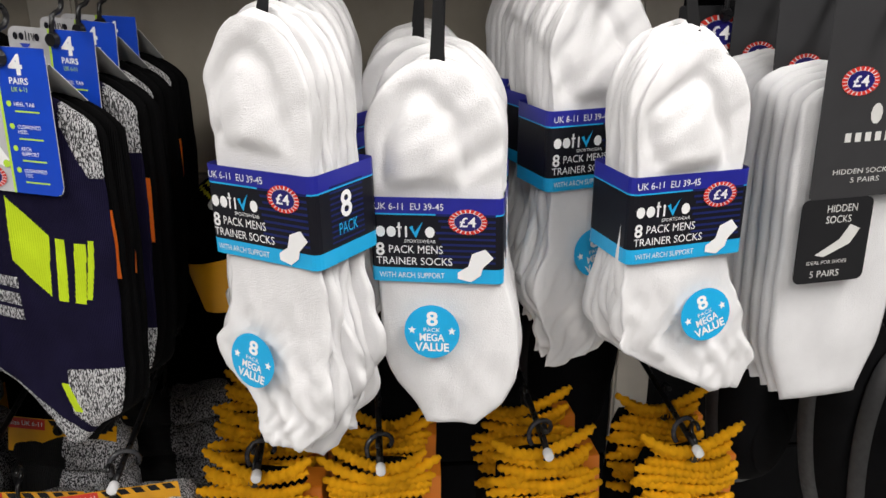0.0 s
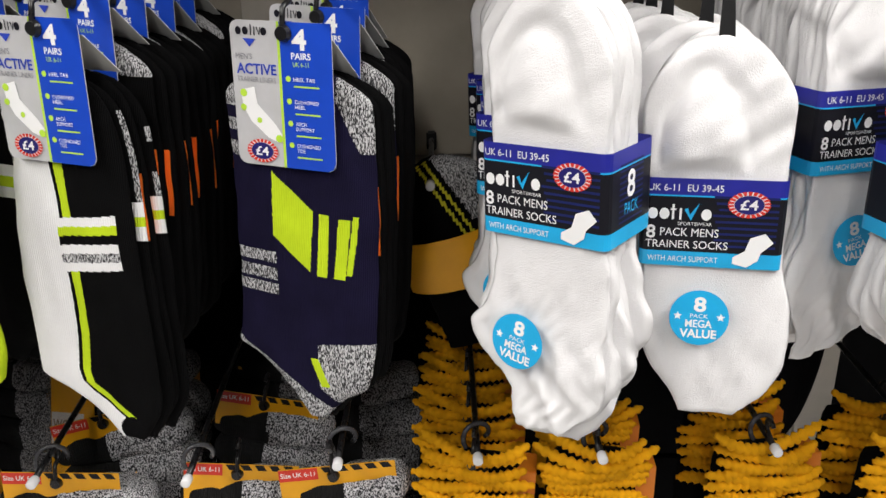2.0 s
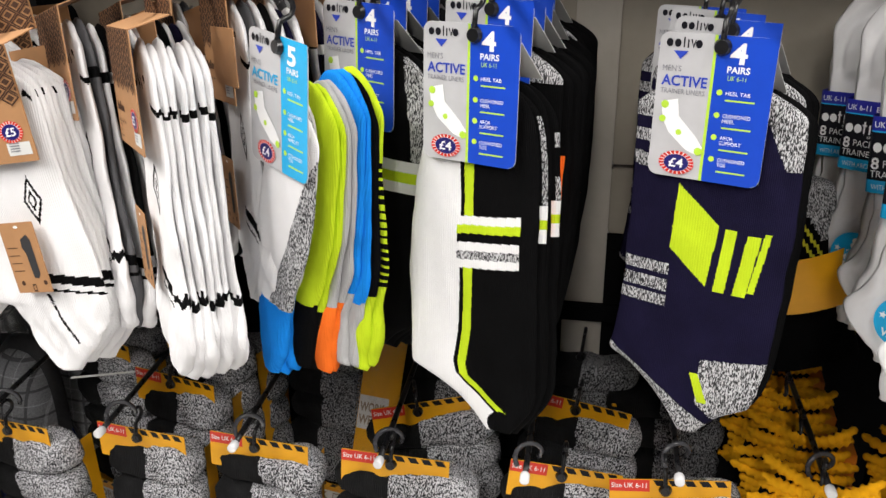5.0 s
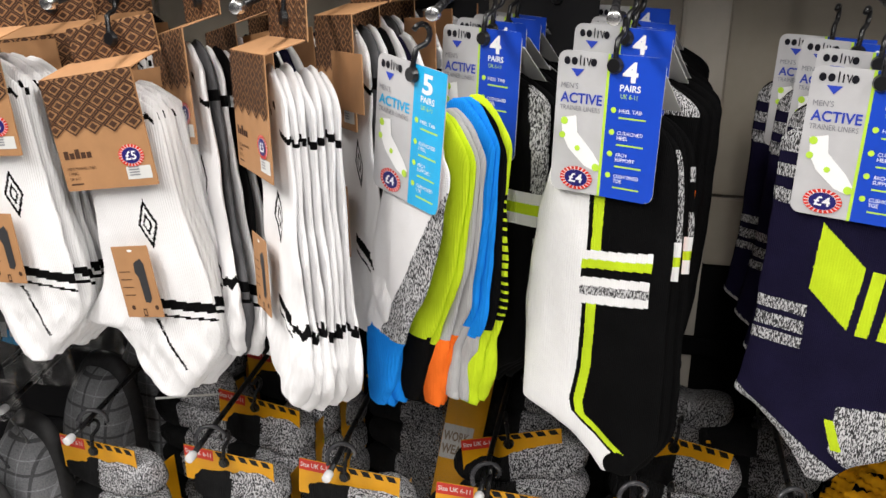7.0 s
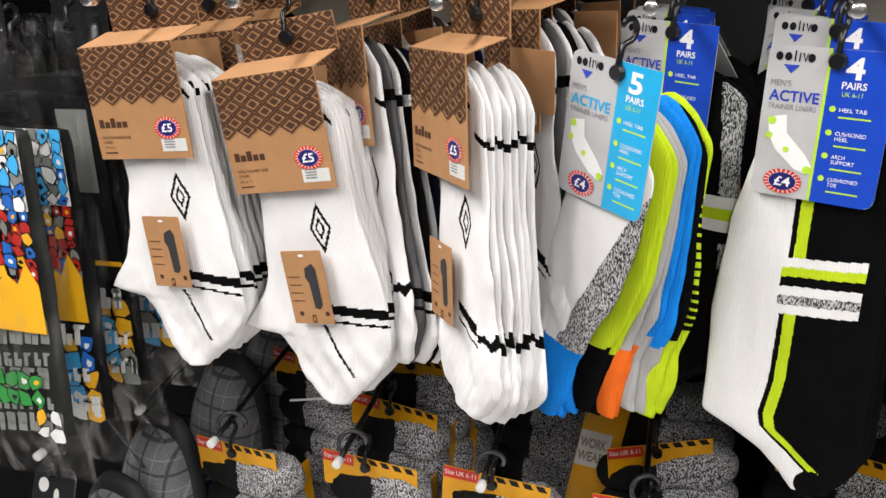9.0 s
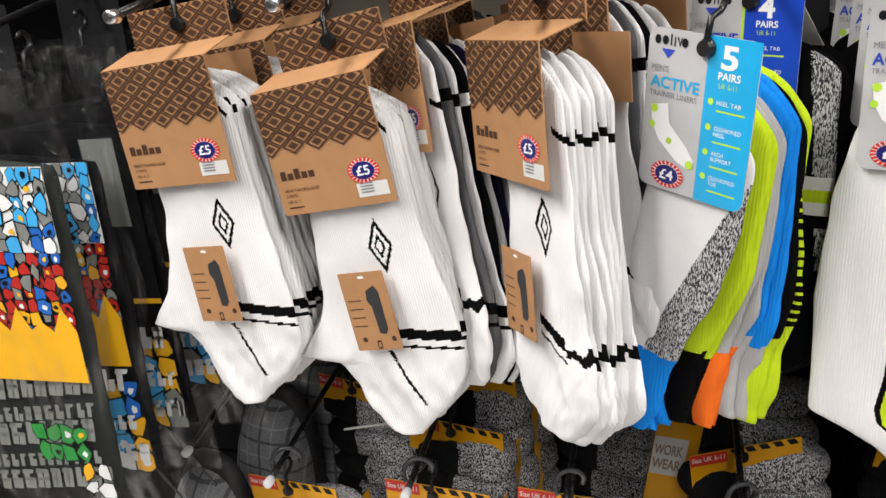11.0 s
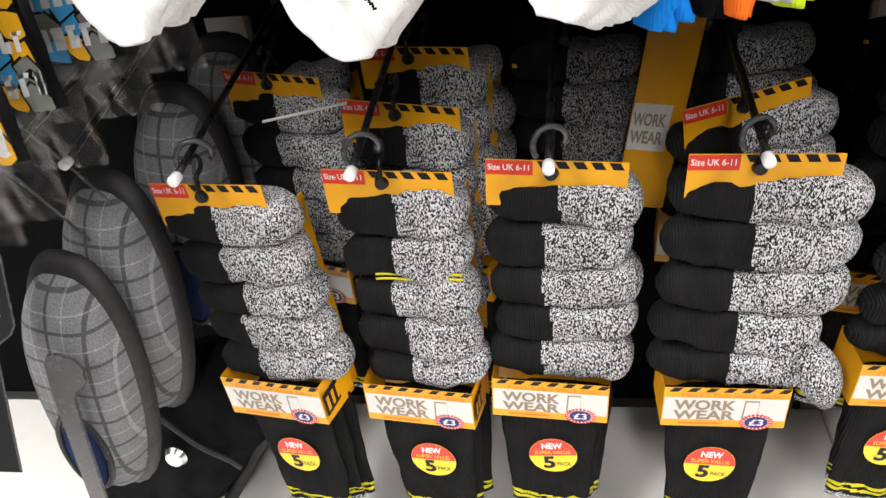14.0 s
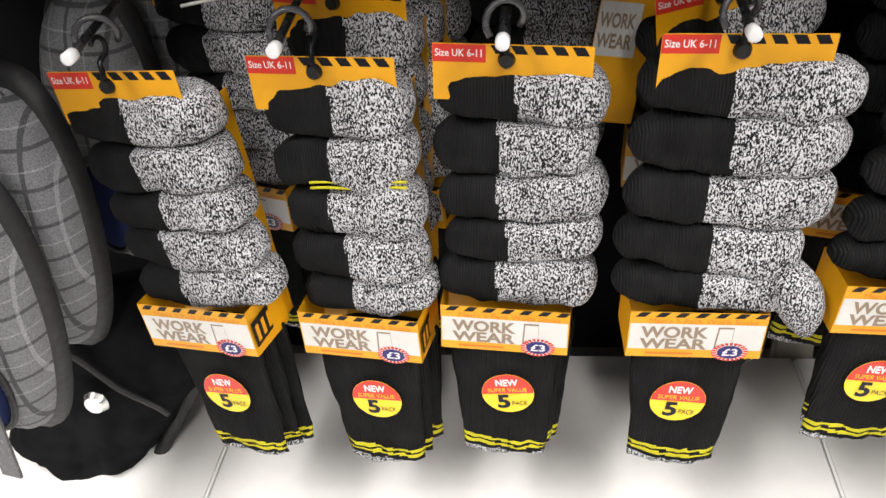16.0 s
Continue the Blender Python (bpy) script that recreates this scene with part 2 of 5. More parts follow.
def sock(name, rows, thick, parent, mats, zone=None, y0=0.0, n=56, front=20, back=8, wrinkle=0.0015, seed=0.0, relief=None, dome=0.05, shift=(0, 0), label="", fold=0.0, hem=0.0, sway=0.0, clamp=None, swell=None):
    """A flat knitted sock: its outline rows run from top to bottom, and its cross-section is a soft flat oval."""
    top, bot = rows[0][0], rows[-1][0]
    verts, faces, index = [], [], []
    seg = front + back
    zs = np.linspace(0, 1, n)
    k = 5
    fine = np.linspace(top, bot, n)
    L, R = profile(rows, fine)
    pad = lambda a: np.convolve(np.pad(a, k // 2, mode="edge"), np.ones(k) / k, "valid")
    L, R = pad(L), pad(R)
    for i in range(n):
        z = fine[i]
        d = top - z
        s = math.sqrt(max(0.0, 1 - (1 - d / dome) ** 2)) if d < dome else 1.0
        e = z - bot
        s2 = 0.8 + 0.2 * min(1.0, e / 0.012) if fold == 0 else 1.0
        s = max(s, 0.04)
        c, hw = (L[i] + R[i]) / 2, (R[i] - L[i]) / 2 * s
        ht = thick / 2 * (0.25 + 0.75 * s) * s2
        if swell:
            ht *= swell(z)
        if i == 0 or i == n - 1:
            ht *= 0.45
        for j in range(seg):
            if j < front:
                q = -1 + 2 * j / front
                y = -ht * (1 - abs(q) ** 4) ** 0.6
            else:
                q = 1 - 2 * (j - front) / back
                y = ht * (1 - abs(q) ** 4) ** 0.6
            x = c + hw * q
            w = noise.noise(Vector((x * 22 + seed, seed * 1.7, z * 16))) * wrinkle * 1.6 + noise.noise(Vector((x * 70 + seed, 3.1 + seed, z * 28))) * wrinkle * 0.7
            low = max(0.0, min(1.0, (0.45 * (top - bot) - e) / (0.3 * (top - bot))))
            w += fold * low * (noise.noise(Vector((x * 55 + z * 25 + seed, seed, z * 20))) + 0.5 * noise.noise(Vector((x * 130 - z * 40, seed, z * 60))))
            xx = x + shift[0] + wrinkle * 0.8 * noise.noise(Vector((z * 40, seed, 1.3)))
            yy = y + y0 + thick / 2 + w
            if relief and j < front:
                yy -= relief(x, z)
            if clamp and clamp[0] - 0.01 < z < clamp[1] + 0.01:
                f = min(1.0, (0.01 + min(z - clamp[0], clamp[1] - z)) / 0.01)
                yy = max(yy, yy + f * (clamp[2] - yy))
            lowness = (top - z) / (top - bot)
            xx += sway * lowness * noise.noise(Vector((z * 18, seed * 2.3, 7.7))) * 1.6 + sway * 0.5 * lowness * noise.noise(Vector((z * 55, seed * 1.3, 2.7)))
            zz = z + shift[1]
            if hem and e < 0.03:
                zz += hem * (1 - e / 0.03) * noise.noise(Vector((x * 34, seed, 0.5)))
            verts.append((xx, yy, zz))
    for i in range(n - 1):
        for j in range(seg):
            a, b = i * seg + j, i * seg + (j + 1) % seg
            faces.append((a, a + seg, b + seg, b))
            if zone:
                cx = sum(verts[q][0] for q in (a, b, a + seg, b + seg)) / 4 - shift[0]
                cz = sum(verts[q][2] for q in (a, b, a + seg, b + seg)) / 4 - shift[1]
                l, r = L[i], R[i]
                index.append(zone(cx, cz, (cx - l) / max(1e-4, r - l), (top - cz) / (top - bot)))
    faces.append(tuple(range(seg)))
    faces.append(tuple(range(len(verts) - seg, len(verts)))[::-1])
    if zone:
        index += [index[0], index[-1]]
    return mesh_part(name, verts, faces, mats, parent, index if zone else None, True, label)


_letters = {}


def letters(text, bold=0.0):
    """Flat letters of the built-in font, 1 high, as points and faces."""
    if (text, bold) not in _letters:
        cu = bpy.data.curves.new("letters", "FONT")
        cu.body, cu.size, cu.resolution_u, cu.offset = text, 1.0, 3, bold
        ob = new("letters", cu)
        me = bpy.data.meshes.new_from_object(ob.evaluated_get(bpy.context.evaluated_depsgraph_get()))
        vs = [tuple(v.co) for v in me.vertices]
        fs = [tuple(p.vertices) for p in me.polygons]
        bpy.data.objects.remove(ob)
        bpy.data.meshes.remove(me)
        bpy.data.curves.remove(cu)
        _letters[(text, bold)] = (vs, fs)
    return _letters[(text, bold)]


class Print:
    """Flat printed shapes, gathered in layers on the plane x, z that faces -y; each layer lies a hair above the last."""
    def __init__(self, step=0.00025):
        self.groups, self.step = {}, step
        self.use("print")

    def use(self, key):
        """Choose the piece of print that the next shapes belong to."""
        self.v, self.f, self.i, self.m = self.groups.setdefault(key, ([], [], [], []))

    def mat(self, m):
        if m not in self.m:
            self.m.append(m)
        return self.m.index(m)

    def poly(self, pts, m, layer=1):
        b = len(self.v)
        self.v += [(x, -layer * self.step, z) for x, z in pts]
        self.f.append(tuple(range(b, b + len(pts))))
        self.i.append(self.mat(m))

    def rect(self, x0, z0, x1, z1, m, layer=1, skew=0.0):
        self.poly([(x0, z0), (x1, z0), (x1 + skew, z1), (x0 + skew, z1)], m, layer)

    def oval(self, x, z, rx, rz, m, layer=1, n=28):
        self.poly([(x + rx * math.cos(2 * math.pi * k / n), z + rz * math.sin(2 * math.pi * k / n)) for k in range(n)], m, layer)

    def ring(self, pts, width, m, layer=1):
        cx, cz = sum(p[0] for p in pts) / len(pts), sum(p[1] for p in pts) / len(pts)
        inner = [(cx + (x - cx) * (1 - width), cz + (z - cz) * (1 - width)) for x, z in pts]
        for k in range(len(pts)):
            q = (k + 1) % len(pts)
            self.poly([pts[k], pts[q], inner[q], inner[k]], m, layer)

    def clipped(self, pts, x0, x1, z0, z1, m, layer=1):
        """A flat shape cut off at the edges of a rectangle."""
        for axis, lim, sign in ((0, x0, 1), (0, x1, -1), (1, z0, 1), (1, z1, -1)):
            out = []
            for k in range(len(pts)):
                a, b = pts[k - 1], pts[k]
                da, db = sign * (a[axis] - lim), sign * (b[axis] - lim)
                if (da >= 0) != (db >= 0):
                    u = da / (da - db)
                    out.append((a[0] + u * (b[0] - a[0]), a[1] + u * (b[1] - a[1])))
                if db >= 0:
                    out.append(b)
            pts = out
            if len(pts) < 3:
                return
        self.poly(pts, m, layer)

    def lattice(self, x0, x1, z0, z1, m, bottom=0.5, rw=0.0215, rh=0.0132):
        """Nested diamonds in staggered rows, ending in a zigzag."""
        rows = int((z1 - z0) / (rh / 2)) + 1
        for i in range(rows):
            cz = z1 - 0.002 - rh * 0.5 * i
            if cz - bottom * rh < z0:
                continue
            for j in range(-1, 7):
                cx = x0 + rw * (j + 0.5 * (i % 2)) + 0.004
                for big, small in ((0.97, 0.72), (0.44, 0.0)):
                    o = [(cx - big * rw / 2, cz), (cx, cz - big * rh / 2), (cx + big * rw / 2, cz), (cx, cz + big * rh / 2)]
                    n = [(cx - small * rw / 2, cz), (cx, cz - small * rh / 2), (cx + small * rw / 2, cz), (cx, cz + small * rh / 2)]
                    if small == 0:
                        self.clipped(o, x0, x1, z0, z1, m, 3)
                        continue
                    for k in range(4):
                        q = (k + 1) % 4
                        self.clipped([o[k], o[q], n[q], n[k]], x0, x1, z0, z1, m, 3)

    def text(self, s, x, z, h, m, layer=2, width=None, bold=0.0, turn=0.0):
        vs, fs = letters(s, bold)
        if not vs:
            return
        x0, x1 = min(v[0] for v in vs), max(v[0] for v in vs)
        k = h / 0.7
        kx = width / (x1 - x0) if width else k
        if not self.badging:
            self.use("lettering %d" % len(self.groups))
        b = len(self.v)
        ct, st = math.cos(turn), math.sin(turn)
        for v in vs:
            px, pz = (v[0] - x0) * kx, v[1] * k
            self.v.append((x + px * ct - pz * st, -layer * self.step, z + px * st + pz * ct))
        for f in fs:
            self.f.append(tuple(b + q for q in f))
            self.i.append(self.mat(m))
        if not self.badging:
            self.use("print")

    badging = False

    def badge(self, x, z, r, price, layer=2):
        """Oval price flash: red rays round a navy oval."""
        self.use("price_badge")
        self.badging = True
        self.oval(x, z, r * 0.96, r * 0.66, CARD_WHITE, layer)
        for k in range(22):
            a = 2 * math.pi * (k + 0.5) / 22
            d = 0.09
            self.poly([(x + r * q * math.cos(t), z + 0.68 * r * q * math.sin(t)) for q, t in ((0.72, a - d), (1.0, a - d * 1.2), (1.0, a + d * 1.2), (0.72, a + d))], RED, layer + 1)
        self.oval(x, z, r * 0.7, r * 0.48, INK_NAVY, layer + 2)
        self.text(price, x - r * 0.42, z - r * 0.24, r * 0.5, CARD_WHITE, layer + 3, r * 0.84, 0.02)
        self.badging = False
        self.use("print")

    def done(self, name, parent, m=None, label=""):
        made = []
        for key, (v, f, i, mats) in self.groups.items():
            if not v:
                continue
            vs = [Vector(q) for q in v]
            if m is not None:
                vs = [m @ q for q in vs]
            made.append(mesh_part(name if key == "print" else key.split()[0], vs, f, mats, parent, i, False, label if key == "print" else ""))
        return made


def card_slab(name, x0, x1, z0, z1, mats, parent, y=0.0, t=0.0006, corner=0.006, label="", round_top=True):
    """A thin card with rounded corners; front faces -y."""
    pts = []
    for cx, cz, a0 in ((x1 - corner, z1 - corner, 0), (x0 + corner, z1 - corner, 90), (x0 + corner, z0 + corner, 180), (x1 - corner, z0 + corner, 270)):
        for k in range(5):
            a = radians(a0 + 22.5 * k)
            pts.append((cx + corner * math.cos(a), cz + corner * math.sin(a)))
    n = len(pts)
    verts = [(x, y, z) for x, z in pts] + [(x, y + t, z) for x, z in pts]
    faces = [tuple(range(n)), tuple(range(n, 2 * n))[::-1]] + [(k, k + n, (k + 1) % n + n, (k + 1) % n) for k in range(n)]
    return mesh_part(name, verts, faces, mats, parent, None, False, label)


def hanger(parent, x=0.0, z=0.0, y=0.0, size=1.0):
    """Black plastic sock hook: a disc rivet on the card, a neck and a hook over the bar."""
    pts = [(x, y - 0.003, z)] + [(x, y - 0.003 + 0.001 * k, z + 0.006 * k * size) for k in range(1, 4)]
    for k in range(9):
        a = radians(-90 + 30 * k)
        pts.append((x, y + 0.004 + 0.008 * math.cos(a) * size, z + (0.028 + 0.008 * math.sin(a)) * size))
    v, f = tube(pts, 0.0022, 8)
    o = mesh_part("hanging_hook", v, f, BLACK_PLASTIC, parent)
    bm = bmesh.new()
    bmesh.ops.create_cone(bm, cap_ends=True, segments=20, radius1=0.0065 * size, radius2=0.005 * size, depth=0.004, matrix=Matrix.Translation((x, y - 0.003, z)) @ Matrix.Rotation(radians(90), 4, "X"))
    part("rivet", bm, BLACK_PLASTIC, parent, smooth=False)
    return o


# ---- the setting ----
def slab(name, x0, x1, y0, y1, z0, z1, mat, label, bevel=0.0):
    ob = part(name, box_bm(x0, x1, y0, y1, z0, z1, bevel), mat)
    return tagged(ob, label, name.split("_")[0], kind="structure")


BACK = 1.03
slab("floor", -4, 4, -4, 1.3, -0.1, 0.0, FLOOR_MAT, "pale vinyl shop floor")
slab("ceiling", -4, 4, -4, 1.3, 2.75, 2.85, WALL_MAT, "white shop ceiling")
slab("wall_back", -4, 4, 1.2, 1.3, 0, 2.75, WALL_MAT, "plain wall behind the display")
# unseen walls that close the aisle, kept dark to lower the fill
slab("wall_behind", -4, 4, -4.1, -4, 0, 2.75, DARK_WALL_MAT, "dark stocked shelving across the aisle")
slab("wall_left", -4.1, -4, -4, 1.3, 0, 2.75, DARK_WALL_MAT, "dark end of the aisle")
slab("wall_right", 4, 4.1, -4, 1.3, 0, 2.75, DARK_WALL_MAT, "dark end of the aisle")
DECK_Z = 0.28


def gondola():
    g = thing("shop_shelving_bay", Matrix.Identity(4), "cream steel back panels over a white base deck", "shelving")
    xs = [-2.5, -1.8, -1.06, -0.347, 0.366, 1.08, 1.8]
    for a, b in zip(xs, xs[1:]):
        for z0, z1 in ((DECK_Z, 0.64), (0.643, 0.99), (0.993, 1.08), (1.083, 1.52), (1.523, 1.96)):
            # low and outer panels take the near-black that stands for dark depth
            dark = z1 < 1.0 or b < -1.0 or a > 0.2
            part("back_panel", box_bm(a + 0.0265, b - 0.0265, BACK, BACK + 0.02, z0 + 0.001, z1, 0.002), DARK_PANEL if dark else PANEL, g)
        # unseen shelf, added to keep lamp light off the panels and rear stock
        part("shade_shelf", box_bm(a + 0.001, b - 0.001, 0.62, BACK - 0.012, 1.52, 1.55, 0.003), DECK, g)
        part("base_deck", box_bm(a + 0.001, b - 0.001, 0.42, BACK - 0.012, DECK_Z - 0.03, DECK_Z, 0.003), DECK, g)
        part("kick_plate", box_bm(a + 0.001, b - 0.001, 0.44, 0.46, 0.0, DECK_Z - 0.031), DECK, g)
    for x in xs:
        part("slotted_upright", box_bm(x - 0.026, x + 0.026, BACK - 0.01, BACK + 0.03, 0, 1.98, 0.004), POST, g)
    for z in (0.89, 1.385):
        part("hook_rail", box_bm(xs[0], xs[-1], BACK - 0.022, BACK - 0.0105, z - 0.012, z + 0.012, 0.002), DARK_PANEL, g)
    return g


gondola()


def bar_hook(x, y, z, back_z, tip=CLEAR_TIP, label="black steel bar hook with a pale end cap", clip=False):
    """A long bar that runs from the rail to its tip at (x, y, z)."""
    h = thing("display_hook", pose(x, y, z), label, "display hook", "display hooks")
    length = BACK - 0.022 - y
    dz = back_z - z
    pts = [(0, length * k / 8, dz * k / 8) for k in range(9)]
    v, f = tube(pts, 0.0032, 10)
    mesh_part("bar", v, f, BLACK_PLASTIC, h)
    v, f = tube([(0, -0.006, 0), (0, -0.0055, 0), (0, 0.004, 0), (0, 0.006, 0)], 0.005, 12, [0.0035, 0.0048, 0.005, 0.0038])
    mesh_part("end_cap", v, f, tip, h)
    if clip:
        v, f = tube([(0.013 * math.sin(a), 0.030 + 0.002 * k, 0.013 * math.cos(a)) for k in range(12) for a in [radians(-130 + 24 * k)]], 0.0026, 8)
        mesh_part("stop_clip", v, f, SMOKE_PLASTIC, h, label="grey plastic stop clip")
    part("mount", box_bm(-0.006, 0.006, length - 0.008, length, dz - 0.014, dz + 0.010, 0.002), BLACK_PLASTIC, h)
    return h


# ---- white eight packs ----
def mega_sticker(parent, x, z, y, r=0.021, turn=0.0, tilt=0.0):
    p = Print()
    p.oval(0, 0, r, r, CARD_CYAN, 1, 36)
    p.text("8", -r * 0.2, r * 0.25, r * 0.5, CARD_WHITE, 2, r * 0.42, 0.03)
    p.text("PACK", -r * 0.3, r * 0.0, r * 0.15, CARD_WHITE, 2, r * 0.6)
    p.text("MEGA", -r * 0.45, -r * 0.34, r * 0.27, CARD_WHITE, 2, r * 0.9, 0.02)
    p.text("VALUE", -r * 0.62, -r * 0.72, r * 0.3, CARD_WHITE, 2, r * 1.24, 0.03)
    for sx in (-0.72, 0.72):
        p.poly([(r * sx + r * q * math.sin(a), r * 0.05 + r * q * math.cos(a)) for k in range(10) for q, a in [((0.16, 0.07)[k % 2], math.pi * k / 5)]], CARD_WHITE, 2)
    disc = p.done("value_sticker", parent, pose(x, y, z, tilt, turn, 0))
    for o in disc[1:]:
        o.parent = disc[0]
    return disc[0]


TRAINER = [(0.0, -0.046, 0.046), (-0.04, -0.051, 0.051), (-0.10, -0.048, 0.050), (-0.165, -0.045, 0.052), (-0.20, -0.046, 0.060), (-0.225, -0.044, 0.064), (-0.25, -0.036, 0.062), (-0.275, -0.016, 0.050), (-0.292, -0.008, 0.030)]
TRAINER_PUCKERED = [(0.0, -0.044, 0.044), (-0.05, -0.049, 0.049), (-0.11, -0.046, 0.046), (-0.17, -0.045, 0.046), (-0.22, -0.048, 0.050), (-0.255, -0.062, 0.058), (-0.27, -0.054, 0.058), (-0.295, -0.036, 0.046), (-0.332, -0.026, 0.014)]
TRAINER_TWISTED = [(0.0, -0.046, 0.040), (-0.05, -0.050, 0.046), (-0.11, -0.046, 0.044), (-0.17, -0.046, 0.045), (-0.21, -0.052, 0.058), (-0.235, -0.048, 0.070), (-0.258, -0.016, 0.075), (-0.286, 0.036, 0.062)]


def white_pack(rows, depth=0.056, layers=7, seed=1.0, ragged=0.004, sticker=(-0.005, -0.225, 0), stick=True):
    w = thing("sock_pack", Matrix.Identity(4), "white trainer socks in a black and blue paper band", "socks", "white eight packs")
    rnd = random.Random(seed)
    t = depth / layers

    def toe(x, z):
        d = math.hypot((x + 0.006) / 0.030, (z + 0.080) / 0.050)
        k = min(1.0, max(0.0, (z + 0.094) / 0.012))
        d += 0.25 * noise.noise(Vector((x * 30 + seed, z * 30, seed)))
        return k * (0.0075 * max(0.0, 1 - d ** 3) - 0.0035 * max(0.0, 1 - abs(d - 1.08) / 0.2) + 0.0022 * noise.noise(Vector((x * 45 - z * 60, seed, z * 25))))
    for k in range(layers):
        s = 1.0 - 0.012 * k + rnd.uniform(-0.02, 0.02)
        r = [(z * (1 + rnd.uniform(-0.004, 0.004)), a * s, b * s) for z, a, b in rows]
        zz = rnd.uniform(-1.3, 1.3) * ragged
        sock("sock", r, t * 1.06, w, WHITE, None, k * t, 100 if k == 0 else 72, 44 if k == 0 else 16, 8, 0.0016 if k == 0 else 0.0018, seed * 7 + k * 3.3, toe if k == 0 else None, 0.055,
             (rnd.uniform(-0.0025, 0.0025), zz), fold=ragged * (0.8 if k == 0 else 0.6), hem=ragged * 0.8, sway=ragged * 1.3, clamp=(-0.165, -0.098, 0.0005))
    # paper band
    z1, z0, hw, y0, y1, c = -0.098, -0.165, 0.0505, -0.0035, depth + 0.004, 0.006
    loop = []
    for cx, cy, a0 in ((hw - c, y0 + c, -90), (hw - c, y1 - c, 0), (-hw + c, y1 - c, 90), (-hw + c, y0 + c, 180)):
        for k in range(4):
            a = radians(a0 + 30 * k)
            loop.append((cx + c * math.cos(a), cy + c * math.sin(a)))
    n = len(loop)
    zs = [z1, z1 - 0.0125, z1 - 0.0137, z0 + 0.0115, z0]
    verts = [(x, y, z) for z in zs for x, y in loop]
    faces, idx = [], []
    for i in range(4):
        for k in range(n):
            a, b = i * n + k, i * n + (k + 1) % n
            faces.append((a, b, b + n, a + n))
            idx.append(i)
    band = mesh_part("paper_band", verts, faces, [INK_BLUE, CARD_CYAN, INK, CARD_CYAN], w, idx, False, "black and blue printed paper band")
    p = Print()
    for k in range(9):
        zz = z0 + 0.016 + 0.0046 * k
        p.rect(0.004 - 0.002 * (k % 3), zz, hw - 0.006, zz + 0.0018, INK_STRIPE, 1)
    p.text("UK 6-11  EU 39-45", -0.046, z1 - 0.0095, 0.0052, CARD_WHITE, 2, 0.052)
    p.badge(0.024, z1 - 0.018, 0.0145, "£4", 2)
    p.use("logo")
    for cx in (-0.0420, -0.0338, -0.0045):
        p.oval(cx, z1 - 0.0267, 0.0036, 0.0043, CARD_WHITE, 2, 16)
    for cx, top in ((-0.0277, 0.0195), (-0.0225, 0.0222)):
        p.rect(cx - 0.0008, z1 - 0.031, cx + 0.0008, z1 - top, CARD_WHITE, 2)
    p.rect(-0.0296, z1 - 0.0238, -0.0256, z1 - 0.0225, CARD_WHITE, 3)
    p.poly([(-0.020, z1 - 0.023), (-0.0175, z1 - 0.022), (-0.016, z1 - 0.027), (-0.0095, z1 - 0.018), (-0.015, z1 - 0.0315)], CARD_CYAN, 2)
    p.use("print")
    p.text("SPORTSWEAR", -0.024, z1 - 0.0352, 0.0026, CARD_WHITE, 2, 0.024)
    p.text("8", -0.046, z0 + 0.0215, 0.0098, CARD_WHITE, 2, 0.0066, 0.02)
    p.text("PACK MENS", -0.036, z0 + 0.0235, 0.0062, CARD_WHITE, 2, 0.041)
    p.text("TRAINER SOCKS", -0.046, z0 + 0.0142, 0.0060, CARD_WHITE, 2, 0.058)
    p.text("WITH ARCH SUPPORT", -0.044, z0 + 0.0036, 0.0044, CARD_WHITE, 2, 0.05)
    p.use("sock_picture")
    p.poly([(0.016, z0 + 0.004), (0.026, z0 + 0.0015), (0.0335, z0 + 0.007), (0.035, z0 + 0.013), (0.043, z0 + 0.021), (0.037, z0 + 0.028), (0.027, z0 + 0.024), (0.024, z0 + 0.014), (0.016, z0 + 0.009)], CARD_WHITE, 3)
    p.done("printing", band, pose(0, y0, 0))
    p = Print()
    for k in range(11):
        zz = z0 + 0.015 + 0.004 * k
        p.rect(-0.019, zz, 0.018, zz + 0.0014, INK_STRIPE, 1)
    p.text("8", -0.008, z0 + 0.032, 0.0185, CARD_WHITE, 2, 0.0125, 0.02)
    p.text("PACK", -0.011, z0 + 0.020, 0.0085, CARD_CYAN, 2, 0.021)
    p.done("printing", band, pose(hw, (y0 + y1) / 2, 0, 0, 0, 90))
    if stick:
        mega_sticker(w, sticker[0], sticker[1], -0.0085, 0.0215, sticker[2], -6)
    # black strap that holds the socks on the bar
    v = [(-0.0024, 0.030, 0.055), (0.0028, 0.030, 0.055), (0.0075, 0.010, -0.020), (-0.0055, 0.010, -0.020)]
    v += [(x, y + 0.0012, z) for x, y, z in v]
    mesh_part("hanging_strap", v, [(0, 1, 2, 3), (7, 6, 5, 4), (0, 4, 5, 1), (1, 5, 6, 2), (2, 6, 7, 3), (3, 7, 4, 0)], STRAP, w, None, False, "black plastic strap")
    return w


def at(ob, x, y, z, turn=0, lean=0, tip=0):
    ob.matrix_basis = pose(x, y, z, tip, lean, turn)
    return ob


